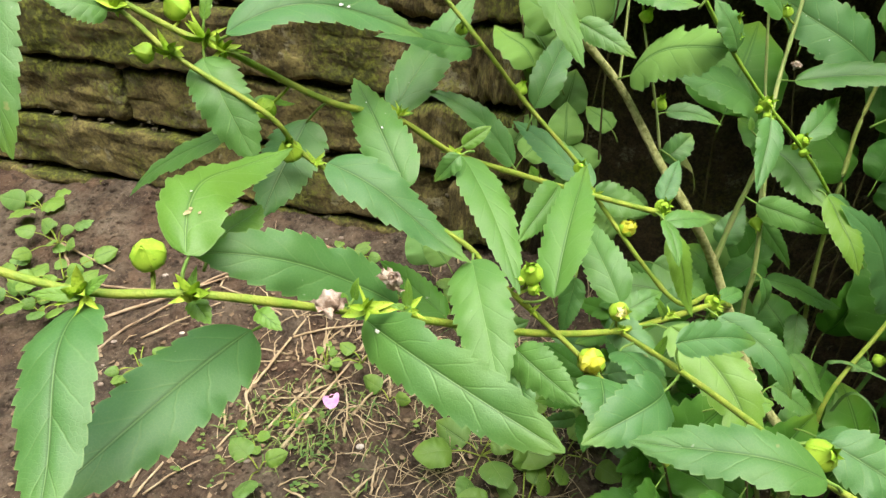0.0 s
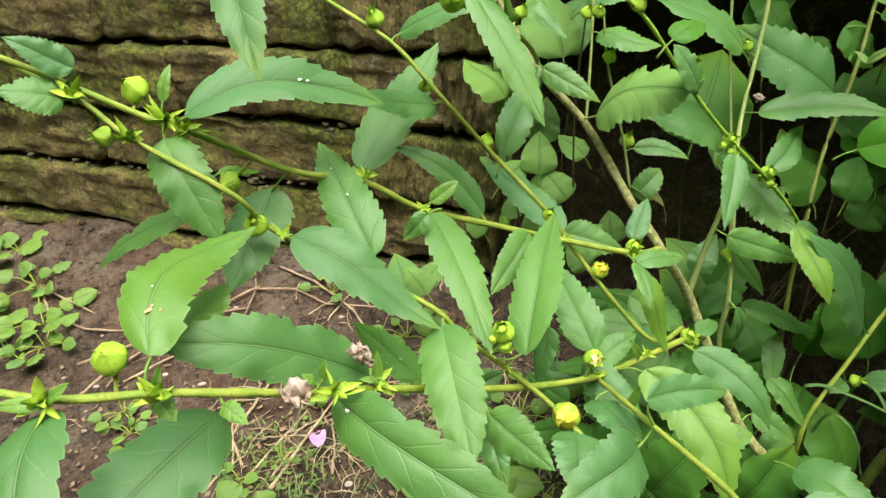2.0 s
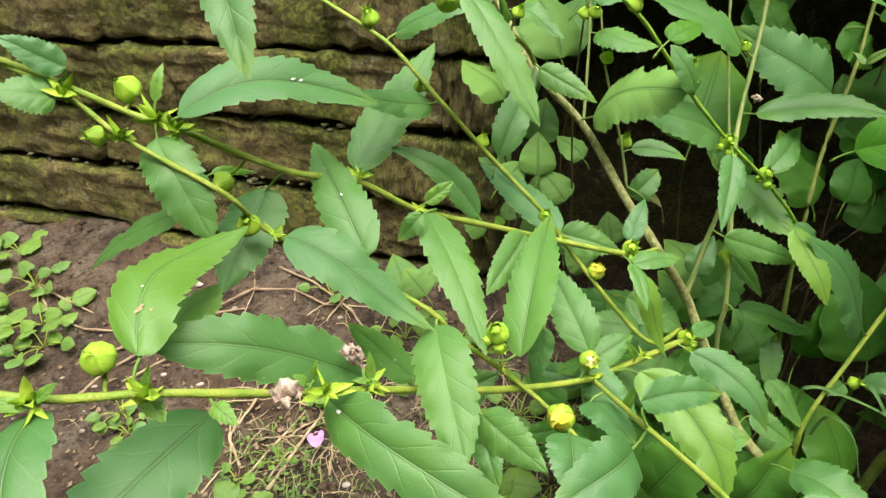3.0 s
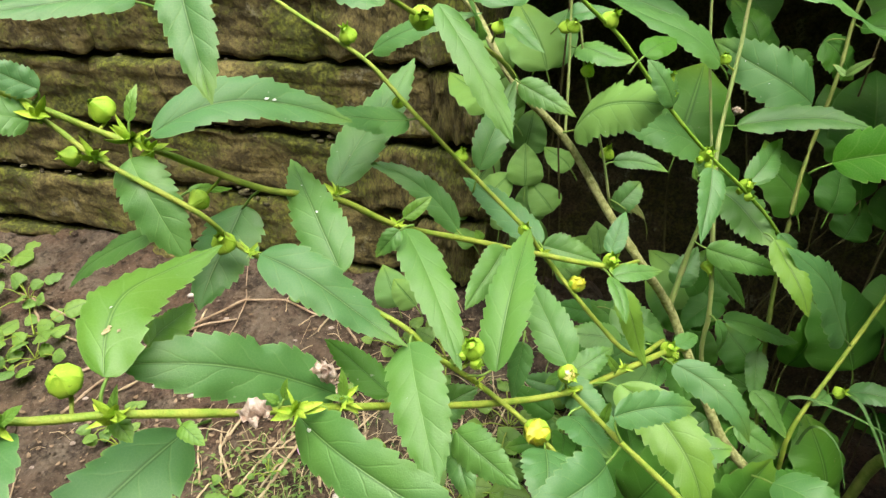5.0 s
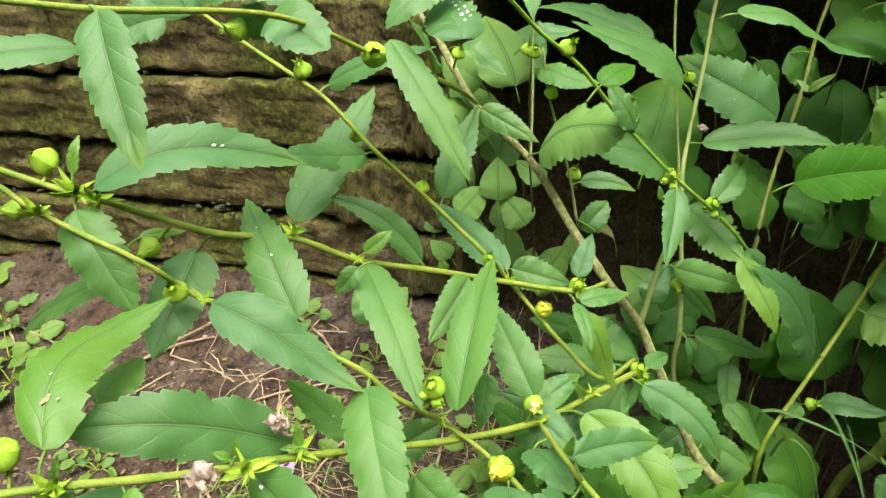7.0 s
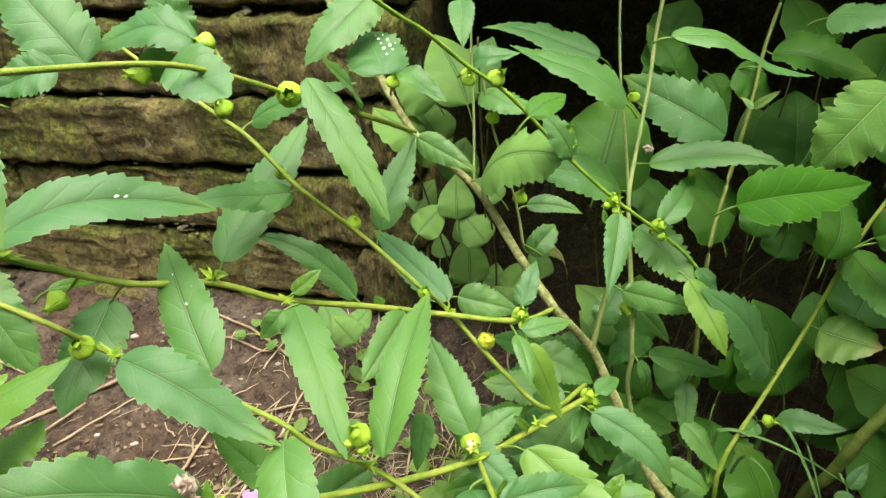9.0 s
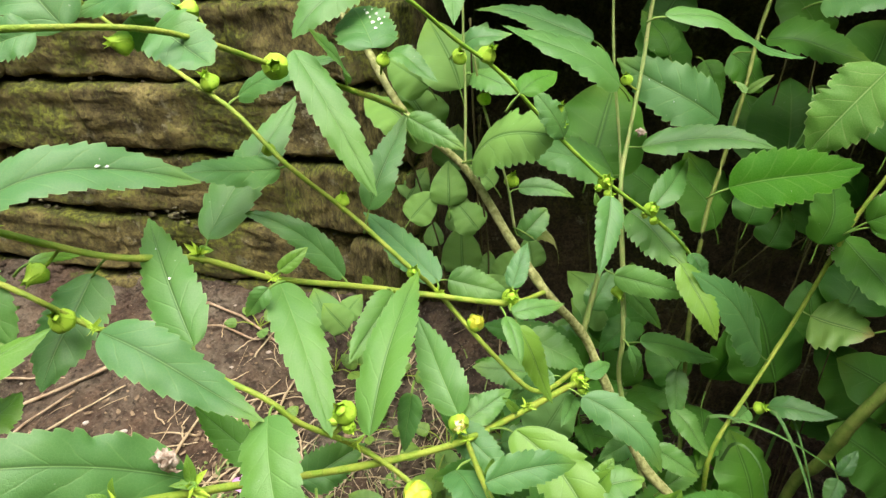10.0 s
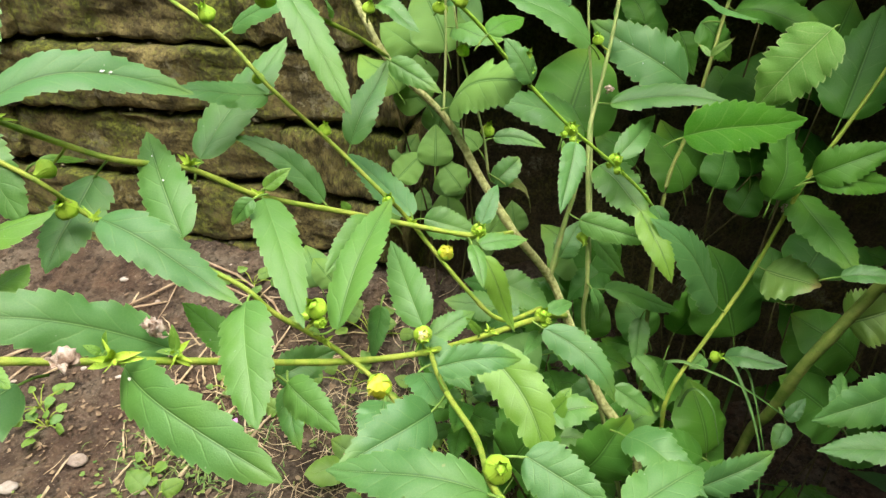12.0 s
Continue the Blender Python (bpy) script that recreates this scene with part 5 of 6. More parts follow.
# low leafy herbs that fill the ground under the fork of the shrub
for x, y, height in ((0.105, 0.345, 0.14), (0.135, 0.315, 0.13), (0.15, 0.365, 0.16), (0.12, 0.39, 0.15), (0.17, 0.41, 0.17)):
    foot = Vector((x, y, ground_z(x, y) - 0.004))
    plant = base_of("undergrowth_herb", foot, "deep green leafy herb growing low under the shrub", "herb", "undergrowth under the shrub")
    top = Vector((x + rnd.uniform(-0.02, 0.02), y + rnd.uniform(-0.03, 0.0), height))
    stem(plant, [foot, foot.lerp(top, 0.5) + Vector((0.006, 0, 0)), top], 0.0017, 0.0009, STEM_BROWN, "stalk")
    for i in range(11):
        q = foot.lerp(top, 1 - 0.4 * (i / 10) * min(1.0, 0.25 / (top - foot).length))
        a = i * 2.4 + rnd.uniform(-0.4, 0.4)
        d = Vector((math.cos(a), math.sin(a) * 0.8 - 0.15, rnd.uniform(-0.2, 0.3))).normalized()
        reach = rnd.uniform(0.022, 0.04)
        leaf(plant, q + d * 0.008, q + d * (0.008 + reach), reach * rnd.uniform(0.45, 0.6), LEAF if i % 3 == 0 else LEAF_SHADED, bend=0.06, teeth=9, shape=2.3)


# ---------------------------------------------------------------- clutter on the soil
def ground_at(x, y, lift=0.0):
    return Vector((x, y, soil_z(x, y) + lift))


def crook(points):
    """A kinked line: straight pieces with small jogs."""
    line = []
    for a, c in zip(points, points[1:]):
        for k in range(5):
            jog = random.uniform(0.0002, 0.0012) if k else 0.0
            line.append(a.lerp(c, k / 5) + Vector((random.uniform(-1, 1), random.uniform(-1, 1), random.uniform(-0.3, 0.6))) * jog)
    return line + [points[-1]]


def twig(points, r0, r1, label, name="dry_twig", skin=None, forks=()):
    r0, r1 = r0 * 0.72, r1 * 0.72
    root = base_of(name, ground_at(*points[0]), label, "twig", "twigs on the soil")
    line = [ground_at(x, y, r0 * 0.7 + (0.004 if 0 < i < len(points) - 1 else 0)) for i, (x, y) in enumerate(points)]
    bm = bmesh.new()
    tube(bm, crook(line), lambda s: (r0 + (r1 - r0) * s) * (1 + 0.35 * max(0, math.sin(s * 19 + r0 * 9000)) ** 6), 6, 0.3)
    part("shoot", bm, skin or TWIG, root, origin=line[0])
    for f in forks:
        bm = bmesh.new()
        tube(bm, crook([ground_at(x, y, r1 + 0.002) for x, y in f]), lambda s: r1 * (1 - 0.5 * s), 5, 0.3)
        part("side_shoot", bm, skin or TWIG, root, origin=ground_at(*f[0]))
    return root


twig([(-0.288, 0.554), (-0.235, 0.575), (-0.183, 0.593), (-0.14, 0.588), (-0.104, 0.568), (-0.05, 0.56)], 0.0020, 0.0012, "forked dry brown twig lying on the soil", forks=([(-0.183, 0.593), (-0.188, 0.62), (-0.19, 0.645)], [(-0.183, 0.593), (-0.19, 0.565), (-0.195, 0.545)]))
twig([(-0.468, 0.661), (-0.42, 0.63), (-0.364, 0.597)], 0.002, 0.0015, "thin dry twig lying on the soil")
twig([(-0.44, 0.64), (-0.415, 0.60), (-0.365, 0.575), (-0.30, 0.565)], 0.002, 0.0014, "thin dry twig lying on the soil")
twig([(-0.16, 0.625), (-0.12, 0.60), (-0.075, 0.555), (-0.06, 0.53)], 0.0022, 0.0014, "thin dry twig lying on the soil")
twig([(-0.358, 0.53), (-0.30, 0.548), (-0.226, 0.573), (-0.19, 0.572)], 0.0026, 0.0014, "thin dry twig lying on the soil")
twig([(-0.179, 0.435), (-0.155, 0.475), (-0.133, 0.517)], 0.002, 0.0013, "dry straw lying on the soil", "dry_straw", STRAW)
twig([(-0.137, 0.379), (-0.11, 0.42), (-0.085, 0.462)], 0.0022, 0.0014, "dry straw lying on the soil", "dry_straw", STRAW)
twig([(-0.16, 0.395), (-0.12, 0.44), (-0.075, 0.50)], 0.0018, 0.001, "dry straw lying on the soil", "dry_straw", STRAW)
twig([(-0.15, 0.49), (-0.11, 0.495), (-0.06, 0.505)], 0.0018, 0.001, "dry straw lying on the soil", "dry_straw", STRAW)
twig([(-0.258, 0.375), (-0.245, 0.405), (-0.24, 0.42)], 0.0016, 0.001, "dry straw lying on the soil", "dry_straw", STRAW)
twig([(-0.350, 0.490), (-0.32, 0.515), (-0.284, 0.547)], 0.0022, 0.0015, "thin dry twig lying on the soil")
twig([(-0.258, 0.350), (-0.254, 0.388)], 0.0016, 0.0012, "dry straw lying on the soil", "dry_straw", STRAW)
twig([(-0.251, 0.340), (-0.237, 0.371)], 0.0018, 0.0012, "dry straw lying on the soil", "dry_straw", STRAW)
twig([(-0.30, 0.50), (-0.265, 0.52), (-0.23, 0.54)], 0.0016, 0.001, "dry straw lying on the soil", "dry_straw", STRAW)
twig([(-0.23, 0.60), (-0.235, 0.56), (-0.205, 0.545)], 0.0016, 0.001, "dry straw lying on the soil", "dry_straw", STRAW)

rnd = random.Random(5)
for k in range(60):
    x, y = rnd.gauss(-0.07, 0.09), rnd.uniform(0.33, 0.58)
    a, reach = rnd.uniform(0, 3.1), rnd.uniform(0.02, 0.05)
    twig([(x, y), (x + math.cos(a) * reach * 0.5 + rnd.uniform(-0.004, 0.004), y + math.sin(a) * reach * 0.5), (x + math.cos(a) * reach, y + math.sin(a) * reach)], rnd.uniform(0.0007, 0.0017), 0.0006, "thin dry straw lying on the soil", "dry_straw", STRAW)

for k in range(14):
    x, y = rnd.gauss(-0.12, 0.05), rnd.gauss(0.43, 0.035)
    a, reach = rnd.uniform(0.3, 2.0), rnd.uniform(0.035, 0.08)
    twig([(x, y), (x + math.cos(a) * reach * 0.5 + rnd.uniform(-0.005, 0.005), y + math.sin(a) * reach * 0.5), (x + math.cos(a) * reach, y + math.sin(a) * reach)], rnd.uniform(0.0012, 0.0024), 0.0008, "pale dry grass straw lying on the soil", "dry_straw", STRAW)

# fine root fibres and litter, too many to count
bm = bmesh.new()
for k in range(560):
    x, y = (rnd.gauss(-0.06, 0.13), rnd.gauss(0.44, 0.09)) if k % 3 == 0 else (rnd.gauss(0.02, 0.07), rnd.gauss(0.39, 0.05))
    if off_wall(x, y) < 0.03:
        continue
    a, reach = rnd.uniform(0, 6.3), rnd.uniform(0.008, 0.035)
    c = rnd.uniform(-0.3, 0.3)
    tube(bm, glide([ground_at(x, y, 0.001), ground_at(x + math.cos(a) * reach * 0.5, y + math.sin(a) * reach * 0.5, rnd.uniform(0.001, 0.006)), ground_at(x + math.cos(a + c) * reach, y + math.sin(a + c) * reach, 0.001)], 3), lambda s, r=rnd.uniform(0.0002, 0.0005): r, 4)
tagged(part("litter", bm, STRAW, None), "fine dry root fibres and straw litter", "litter", kind="stuff")

bm = bmesh.new()
for k in range(620):
    x, y = (rnd.gauss(-0.1, 0.16), rnd.gauss(0.45, 0.09)) if k % 2 else (rnd.gauss(-0.24, 0.12), rnd.gauss(0.42, 0.07))
    if off_wall(x, y) < 0.02:
        continue
    c = ground_at(x, y, 0.002)
    a, r = rnd.uniform(0, 6.3), rnd.uniform(0.001, 0.0042)
    e, f = Vector((math.cos(a), math.sin(a), rnd.uniform(-0.3, 0.3))), Vector((-math.sin(a), math.cos(a), rnd.uniform(-0.3, 0.3)))
    ring = [bm.verts.new(c + e * r * p * rnd.uniform(0.7, 1.2) + f * r * 0.6 * q * rnd.uniform(0.7, 1.2) + Vector((0, 0, r * 0.35 * p * p))) for p, q in ((-1, 0), (-0.5, -0.8), (0.4, -0.9), (1, 0), (0.5, 0.8), (-0.4, 0.9))]
    bm.faces.new(ring)
tagged(part("leaf_litter", bm, LITTER, None), "crumbled dry brown leaf fragments on soil", "litter", kind="stuff")

spots = []
for k in range(3600):
    x, y = rnd.uniform(-0.6, 0.25), rnd.uniform(0.25, 0.74)
    if off_wall(x, y) < 0.004 or noise.noise(Vector((x * 18, y * 18, 3))) < rnd.uniform(-0.4, 0.2):
        continue
    r = rnd.uniform(0.0007, 0.0026) * (1.9 if rnd.random() < 0.06 else 1)
    spots.append((ground_at(x, y, r * 0.2), r, (rnd.uniform(0.8, 1.4), rnd.uniform(0.8, 1.4), rnd.uniform(0.6, 0.9))))
lumps("soil_crumbs", spots, SOIL, "crumbs and small clods of brown soil", "soil")


def pebble(x, y, r, skin, label):
    bm = bmesh.new()
    bmesh.ops.create_icosphere(bm, subdivisions=2, radius=r)
    for q in bm.verts:
        q.co = Vector((q.co.x * 1.25, q.co.y, q.co.z * 0.6)) * (1 + 0.35 * noise.noise(q.co * (1.3 / r) + Vector((x * 99, y * 99, 0))))
        q.co += ground_at(x, y, r * 0.3)
    tagged(part("pebble", bm, skin, None, origin=ground_at(x, y)), label, "pebble", "pebbles on the soil")


pebble(-0.252, 0.622, 0.004, CHIP, "small pale grey stone chip on soil")
pebble(-0.289, 0.389, 0.007, CHIP, "small pale grey stone chip on soil")
pebble(-0.234, 0.407, 0.007, STONE, "small brownish pebble on soil")
for k in range(40):
    pebble(rnd.uniform(-0.5, -0.05), rnd.uniform(0.33, 0.63), rnd.uniform(0.001, 0.003), CHIP if k % 4 == 0 else STONE, "tiny pale chip on soil" if k % 4 == 0 else "tiny brownish pebble on soil")

# one fallen pink petal
bm = bmesh.new()
c = ground_at(-0.1, 0.421, 0.005)
ring = [bm.verts.new(c + Vector((math.cos(a) * 0.0075, math.sin(a) * 0.0095, 0.003 * math.sin(2 * a + 1) + 0.0008 * math.cos(7 * a)))) for a in (2 * math.pi * i / 18 for i in range(18))]
mid = bm.verts.new(c - Vector((0, 0, 0.001)))
for i in range(18):
    bm.faces.new((mid, ring[i], ring[(i + 1) % 18]))
tagged(part("fallen_petal", bm, PINK, None, origin=c), "single fallen pink petal lying on the soil", "petal")


# ---------------------------------------------------------------- small weeds and grass
def weed(x, y, size, leaves, spread, skin, label):
    foot = ground_at(x, y, -0.001)
    plant = base_of("weed", foot, label, "weed", "weeds on the soil")
    for i in range(leaves):
        a = i * 2.4 + rnd.uniform(-0.4, 0.4)
        rr = spread * math.sqrt((i + 0.4) / leaves)
        q = foot + Vector((math.cos(a) * rr, math.sin(a) * rr, 0.006 + rnd.uniform(0.0, 0.4) * spread))
        s = size * rnd.uniform(0.7, 1.15)
        d = Vector((math.cos(a), math.sin(a), 0.15)).normalized()
        ob = leaf(plant, q, q + d * s, s * 0.8, skin, bend=0.05, fold=0.04, teeth=0, shape=2.8, stalk=False)
        bm = bmesh.new()
        tube(bm, glide((foot, foot.lerp(q, 0.6) + Vector((0, 0, 0.003)), q + d * s * 0.05), 3), lambda t: 0.0006, 5)
        part("petiole", bm, STEM, ob, origin=foot)


SMALL = "small round-leaved green weed growing on the soil"
for x, y, size, leaves, spread in ((-0.152, 0.358, 0.022, 3, 0.018), (-0.45, 0.648, 0.022, 8, 0.032), (-0.42, 0.592, 0.024, 9, 0.036), (-0.405, 0.56, 0.021, 8, 0.034), (-0.50, 0.715, 0.034, 5, 0.022), (-0.473, 0.578, 0.023, 8, 0.034), (-0.44, 0.555, 0.022, 8, 0.034), (-0.294, 0.473, 0.013, 9, 0.025), (-0.28, 0.45, 0.012, 8, 0.02), (-0.164, 0.388, 0.012, 3, 0.014), (-0.11, 0.462, 0.009, 7, 0.014), (-0.13, 0.40, 0.007, 7, 0.015)):
    weed(x, y, size, leaves, spread, LEAF_WEED, SMALL)
for x, y, size, leaves, spread in ((-0.047, 0.417, 0.020, 2, 0.012), (-0.075, 0.458, 0.015, 5, 0.02), (0.031, 0.364, 0.030, 9, 0.035), (0.01, 0.45, 0.016, 6, 0.03), (-0.02, 0.52, 0.016, 7, 0.03), (-0.10, 0.585, 0.016, 6, 0.025), (0.03, 0.50, 0.02, 8, 0.035), (0.10, 0.36, 0.026, 9, 0.04), (0.08, 0.42, 0.022, 9, 0.04), (0.14, 0.40, 0.026, 9, 0.04), (0.06, 0.31, 0.024, 8, 0.035)):
    weed(x, y, size, leaves, spread, LEAF_WEED, SMALL)


def grass_blade(bm, foot, way, length, width):
    foot, way = Vector(foot), Vector(way)
    side = way.cross(Vector((0, 0, 1))).normalized() * width
    rows = []
    for s in (0, 0.25, 0.5, 0.75, 1.0):
        c = foot + way * length * s + Vector((0, 0, length * (1.1 * s - 0.9 * s * s)))
        w = 1 - 0.92 * s
        rows.append((bm.verts.new(c - side * w), bm.verts.new(c + Vector((0, 0, -width * 0.4 * w))), bm.verts.new(c + side * w)))
    for a, b in zip(rows, rows[1:]):
        bm.faces.new((a[0], a[1], b[1], b[0]))
        bm.faces.new((a[1], a[2], b[2], b[1]))


bm = bmesh.new()
for k in range(620):
    x, y = rnd.gauss(0.06, 0.11), rnd.gauss(0.38, 0.06)
    if k % 3 == 0:
        x, y = rnd.gauss(-0.13, 0.035), rnd.gauss(0.40, 0.025)
    a = rnd.uniform(0, 6.3)
    grass_blade(bm, ground_at(x, y, -0.001), (math.cos(a) * 0.8, math.sin(a) * 0.8, 0), rnd.uniform(0.008, 0.026), rnd.uniform(0.0005, 0.0011))
tagged(part("grass", bm, GRASS, None), "short fine green grass among the weeds", "grass", kind="stuff")

bm = bmesh.new()
for k in range(120):
    x, y = (rnd.gauss(-0.15, 0.05), rnd.gauss(0.385, 0.03)) if k % 2 else (rnd.gauss(-0.05, 0.09), rnd.gauss(0.40, 0.05))
    for j in range(2):
        a, r = rnd.uniform(0, 6.3), rnd.uniform(0.0012, 0.0028)
        c = ground_at(x, y, rnd.uniform(0.001, 0.006)) + Vector((math.cos(a), math.sin(a), 0)) * r
        bm.faces.new([bm.verts.new(c + Vector((math.cos(a + q) * r, math.sin(a + q) * r * 0.8, 0.2 * r * math.cos(2 * q)))) for q in (0, 1.05, 2.1, 3.14, 4.2, 5.2)])
tagged(part("seedlings", bm, GRASS, None), "tiny green seedlings scattered over the soil", "seedlings", kind="stuff")


def arc_blade(points, width):
    """A long thin arching grass blade."""
    x, y, _ = points[0]
    line = glide([(x, y, soil_z(x, y) - 0.002)] + list(points[1:]), 6)
    plant = base_of("grass_plant", line[0], "single long thin green grass leaf arching in the shade", "grass", "long arching grass")
    bm = bmesh.new()
    rows = []
    for i, q in enumerate(line):
        way = (line[min(i + 1, len(line) - 1)] - line[max(i - 1, 0)]).normalized()
        side = way.cross(Vector((0, -0.6, 0.8))).normalized() * width * (1 - 0.85 * i / len(line))
        rows.append((bm.verts.new(q - side), bm.verts.new(q - Vector((0, 0, width * 0.4))), bm.verts.new(q + side)))
    for a, c in zip(rows, rows[1:]):
        bm.faces.new((a[0], a[1], c[1], c[0]))
        bm.faces.new((a[1], a[2], c[2], c[1]))
    part("blade", bm, BLADE, plant, origin=line[0])


arc_blade([(0.215, 0.30, 0.03), (0.232, 0.299, 0.16), (0.237, 0.297, 0.184), (0.262, 0.289, 0.179), (0.282, 0.277, 0.172), (0.306, 0.269, 0.155)], 0.0016)
arc_blade([(0.262, 0.32, 0.03), (0.273, 0.312, 0.15), (0.277, 0.302, 0.178), (0.283, 0.278, 0.163), (0.285, 0.256, 0.141), (0.282, 0.24, 0.115)], 0.0020)
arc_blade([(0.245, 0.31, 0.03), (0.249, 0.30, 0.13), (0.253, 0.294, 0.161), (0.261, 0.28, 0.158), (0.265, 0.268, 0.135)], 0.0016)
arc_blade([(0.30, 0.335, 0.03), (0.297, 0.318, 0.13), (0.296, 0.308, 0.162), (0.296, 0.29, 0.153), (0.298, 0.268, 0.125)], 0.0018)

tussock = base_of("grass_tussock", (0.285, 0.34, soil_z(0.285, 0.34)), "clump of long arching green grass blades", "grass")
for k in range(16):
    bm = bmesh.new()
    a = rnd.uniform(0, 6.3)
    foot = Vector((0.285 + rnd.uniform(-0.02, 0.03), 0.33 + rnd.uniform(-0.02, 0.02), 0))
    foot.z = soil_z(foot.x, foot.y) - 0.002
    grass_blade(bm, foot, (math.cos(a) * 0.7, math.sin(a) * 0.5 - 0.2, rnd.uniform(0.1, 0.6)), rnd.uniform(0.08, 0.15), rnd.uniform(0.0013, 0.002))
    part("blade", bm, BLADE, tussock, origin=foot)


# ---------------------------------------------------------------- the old brick wall
# assumed niche, added so that the wall goes black behind the foliage
SHADE_NICHE_U0, SHADE_NICHE_U1, SHADE_NICHE_TOP, SHADE_NICHE_DEEP = 0.19, 1.02, 0.55, -0.34


def rough_sheet(bm, corner, along, up, cols, rows, amp):
    """A crumbly sheet spanned by two edges from a corner."""
    corner, along, up = Vector(corner), Vector(along), Vector(up)
    face_out = along.cross(up).normalized()
    grid = []
    for j in range(rows + 1):
        line = []
        for i in range(cols + 1):
            q = corner + along * (i / cols) + up * (j / rows)
            inner = 0 < i < cols and 0 < j < rows
            line.append(bm.verts.new(q + face_out * (amp * (noise.noise(q * 28) + 0.45 * noise.noise(q * 80)) if inner else 0.0)))
        grid.append(line)
    for a, c in zip(grid, grid[1:]):
        for i in range(cols):
            bm.faces.new((a[i], a[i + 1], c[i + 1], c[i]))


core = bmesh.new()
FACE, BACK, LOW, HIGH = -0.021, -0.45, -0.4, 0.86
for u0, u1, z0, z1, cols, rows in ((-1.2, SHADE_NICHE_U0, LOW, HIGH, 150, 80), (SHADE_NICHE_U0, SHADE_NICHE_U1, SHADE_NICHE_TOP, HIGH, 60, 24), (SHADE_NICHE_U1, 1.4, LOW, HIGH, 30, 80)):
    rough_sheet(core, wall_point(u0, z0, FACE), ALONG * (u1 - u0), (0, 0, z1 - z0), cols, rows, 0.014)
into = OUT * (SHADE_NICHE_DEEP - FACE)
rough_sheet(core, wall_point(SHADE_NICHE_U0, LOW, FACE), into, (0, 0, SHADE_NICHE_TOP - LOW), 16, 24, 0.006)
rough_sheet(core, wall_point(SHADE_NICHE_U1, LOW, SHADE_NICHE_DEEP), -into, (0, 0, SHADE_NICHE_TOP - LOW), 16, 24, 0.006)
rough_sheet(core, wall_point(SHADE_NICHE_U0, LOW, SHADE_NICHE_DEEP), ALONG * (SHADE_NICHE_U1 - SHADE_NICHE_U0), (0, 0, SHADE_NICHE_TOP - LOW), 30, 24, 0.012)
rough_sheet(core, wall_point(SHADE_NICHE_U0, SHADE_NICHE_TOP, FACE), into, ALONG * (SHADE_NICHE_U1 - SHADE_NICHE_U0), 16, 30, 0.004)
rough_sheet(core, wall_point(1.4, LOW, BACK), ALONG * -2.6, (0, 0, HIGH - LOW), 4, 4, 0.0)
rough_sheet(core, wall_point(-1.2, HIGH, FACE), ALONG * 2.6, OUT * (BACK - FACE), 4, 4, 0.0)
rough_sheet(core, wall_point(-1.2, LOW, BACK), OUT * (FACE - BACK), (0, 0, HIGH - LOW), 4, 4, 0.0)
rough_sheet(core, wall_point(1.4, LOW, FACE), OUT * (BACK - FACE), (0, 0, HIGH - LOW), 4, 4, 0.0)
wall = part("wall_north", core, MORTAR, None)
tagged(wall, "old mossy brick wall with deep crumbling joints", "wall", kind="structure")

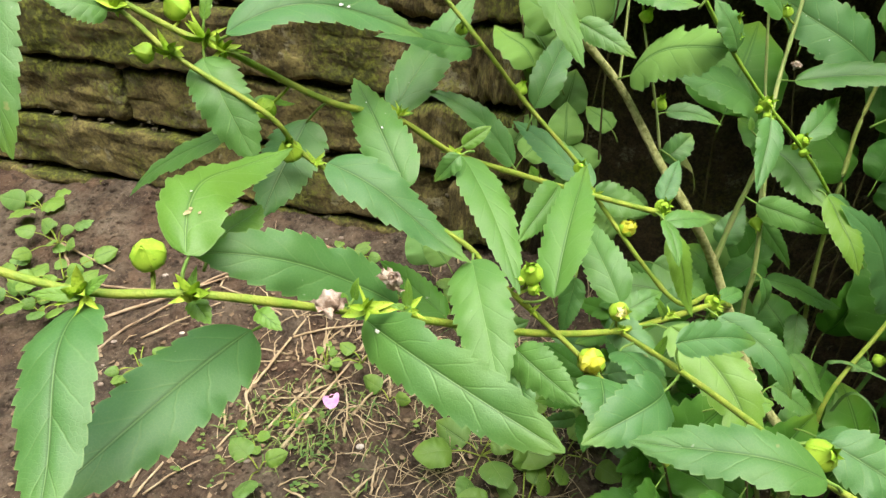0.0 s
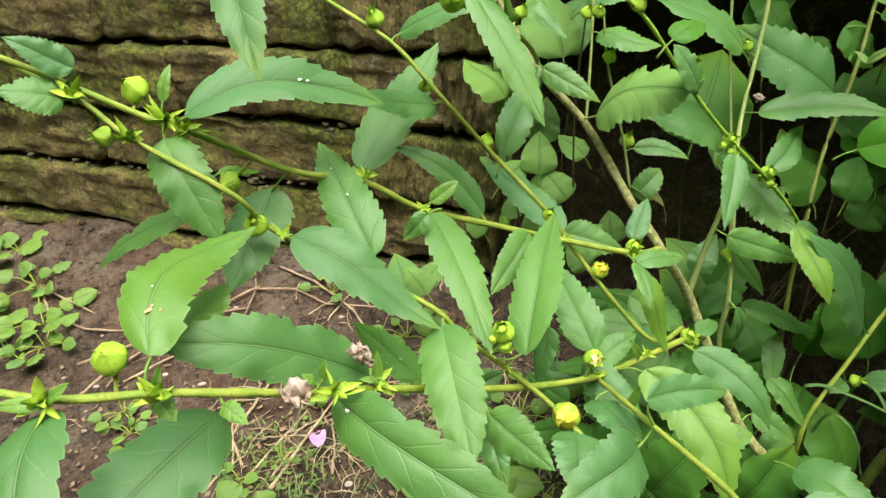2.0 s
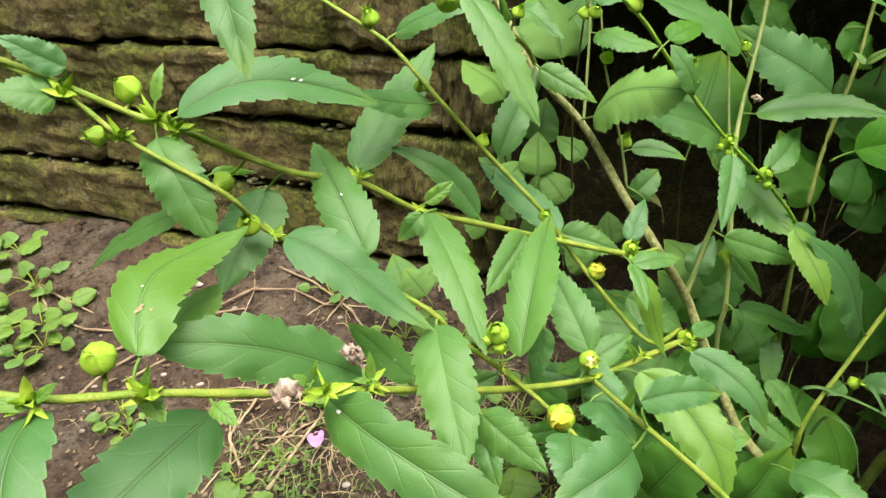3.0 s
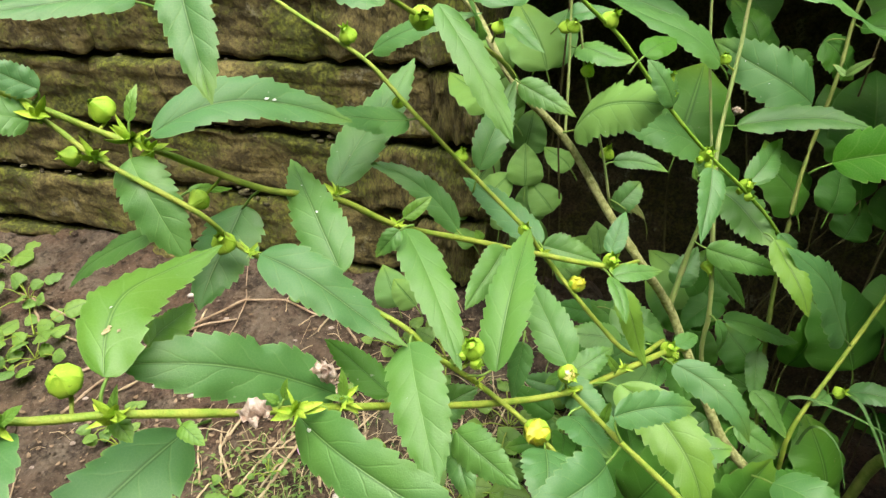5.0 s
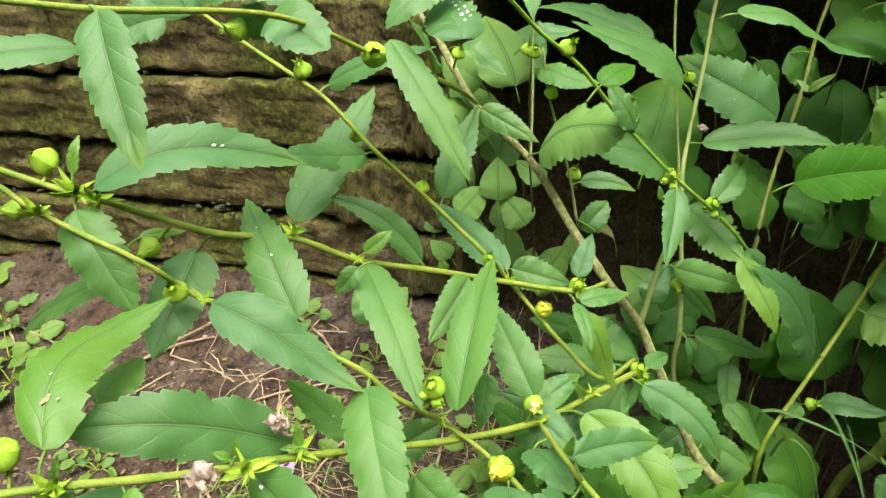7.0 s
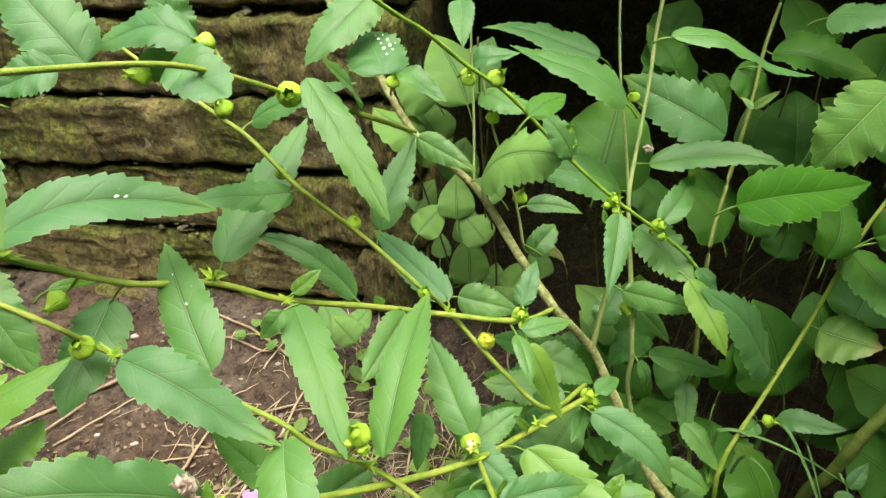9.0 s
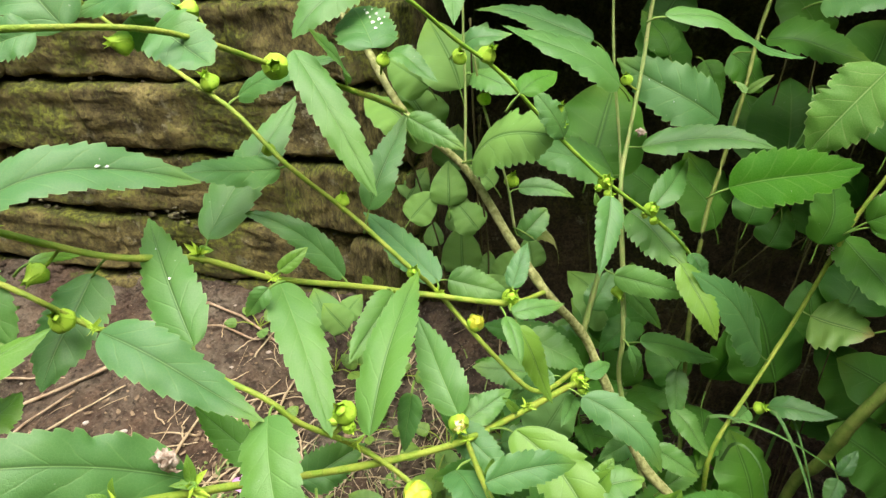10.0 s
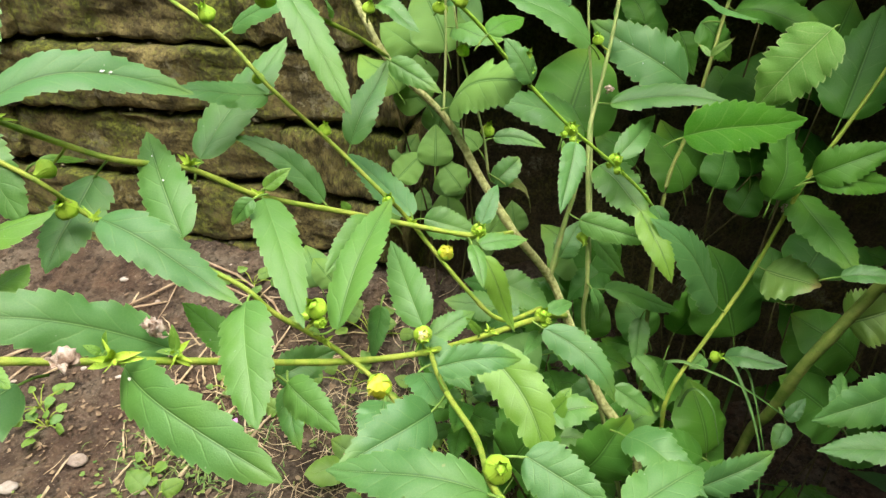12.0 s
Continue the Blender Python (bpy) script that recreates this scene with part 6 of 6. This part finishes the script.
rnd = random.Random(3)
BLOCKS = []
for k in range(10):
    bm = rough_block(rnd.uniform(0.26, 0.40), 0.09, 0.067, 0.0050, 26, k + 1)
    mesh = bpy.data.meshes.new("brick")
    for face in bm.faces:
        face.smooth = True
    length = max(q.co.x for q in bm.verts) - min(q.co.x for q in bm.verts)
    bm.to_mesh(mesh)
    bm.free()
    mesh.materials.append(BRICK)
    BLOCKS.append((mesh, length))
for row in range(11):
    z = 0.0525 + 0.075 * row
    u = -1.15 + (0.1 if row % 2 else 0.0) + rnd.uniform(-0.03, 0.03)
    while u < 1.3:
        mesh, length = BLOCKS[rnd.randrange(10)]
        short = 1.0
        if z < SHADE_NICHE_TOP + 0.03 and u + length > SHADE_NICHE_U0 + 0.015 and u < SHADE_NICHE_U1:
            room = SHADE_NICHE_U0 + 0.012 - u
            if room < 0.045:
                u = SHADE_NICHE_U1
                continue
            short = room / length
            length = room
        brick = new("brick", mesh)
        brick.parent = wall
        p = wall_point(u + length / 2, z + rnd.uniform(-0.003, 0.003), -0.036 + rnd.uniform(-0.009, 0.010))
        flip = math.pi if rnd.random() < 0.5 else 0.0
        brick.matrix_basis = Matrix.Translation(p) @ Euler((rnd.uniform(-0.04, 0.04), rnd.uniform(-0.02, 0.02), WALL_TURN + flip + rnd.uniform(-0.02, 0.02))).to_matrix().to_4x4() @ Matrix.Diagonal((short, 1, 1, 1))
        u += length + rnd.uniform(-0.018, -0.006)


# crumbs of mortar and lichen crust that cling to the joints
spots = []
for k in range(6500):
    u, row = rnd.uniform(-0.8, 0.19), rnd.randrange(9)
    z = 0.088 + 0.075 * row + rnd.gauss(0, 0.011)
    if noise.noise(Vector((u * 11, row * 3.7, 1))) < rnd.uniform(-0.15, 0.3):
        continue
    r = rnd.uniform(0.0012, 0.0036) * (1.7 if rnd.random() < 0.1 else 1.0)
    spots.append((wall_point(u, z, rnd.uniform(-0.02, 0.0)), r, (rnd.uniform(0.9, 1.7), 1.0, rnd.uniform(0.6, 1.0))))
lumps("mortar_crumbs", spots, CRUMB, "grey-brown mortar crumbs and lichen crust clinging to wall joints", "mortar")


# unseen plain walls, added on the other sides to block low sky light
def shading_wall(name, x0, x1, y0, y1, height, label):
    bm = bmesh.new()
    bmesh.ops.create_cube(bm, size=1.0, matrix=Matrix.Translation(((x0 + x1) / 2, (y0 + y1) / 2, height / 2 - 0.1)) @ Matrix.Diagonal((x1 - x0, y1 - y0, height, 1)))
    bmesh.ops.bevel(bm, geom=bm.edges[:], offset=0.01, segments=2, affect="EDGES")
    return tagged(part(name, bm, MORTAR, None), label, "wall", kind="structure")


shading_wall("wall_south", -1.6, 1.8, -1.25, -1.05, 2.3, "unseen plain earth-coloured wall added to block low sky light")
shading_wall("wall_west", -1.6, -1.4, -1.0, 1.4, 2.0, "unseen plain earth-coloured wall added to block low sky light")
shading_wall("wall_east", 1.35, 1.55, -1.0, 0.9, 2.3, "unseen plain earth-coloured wall added to block low sky light")
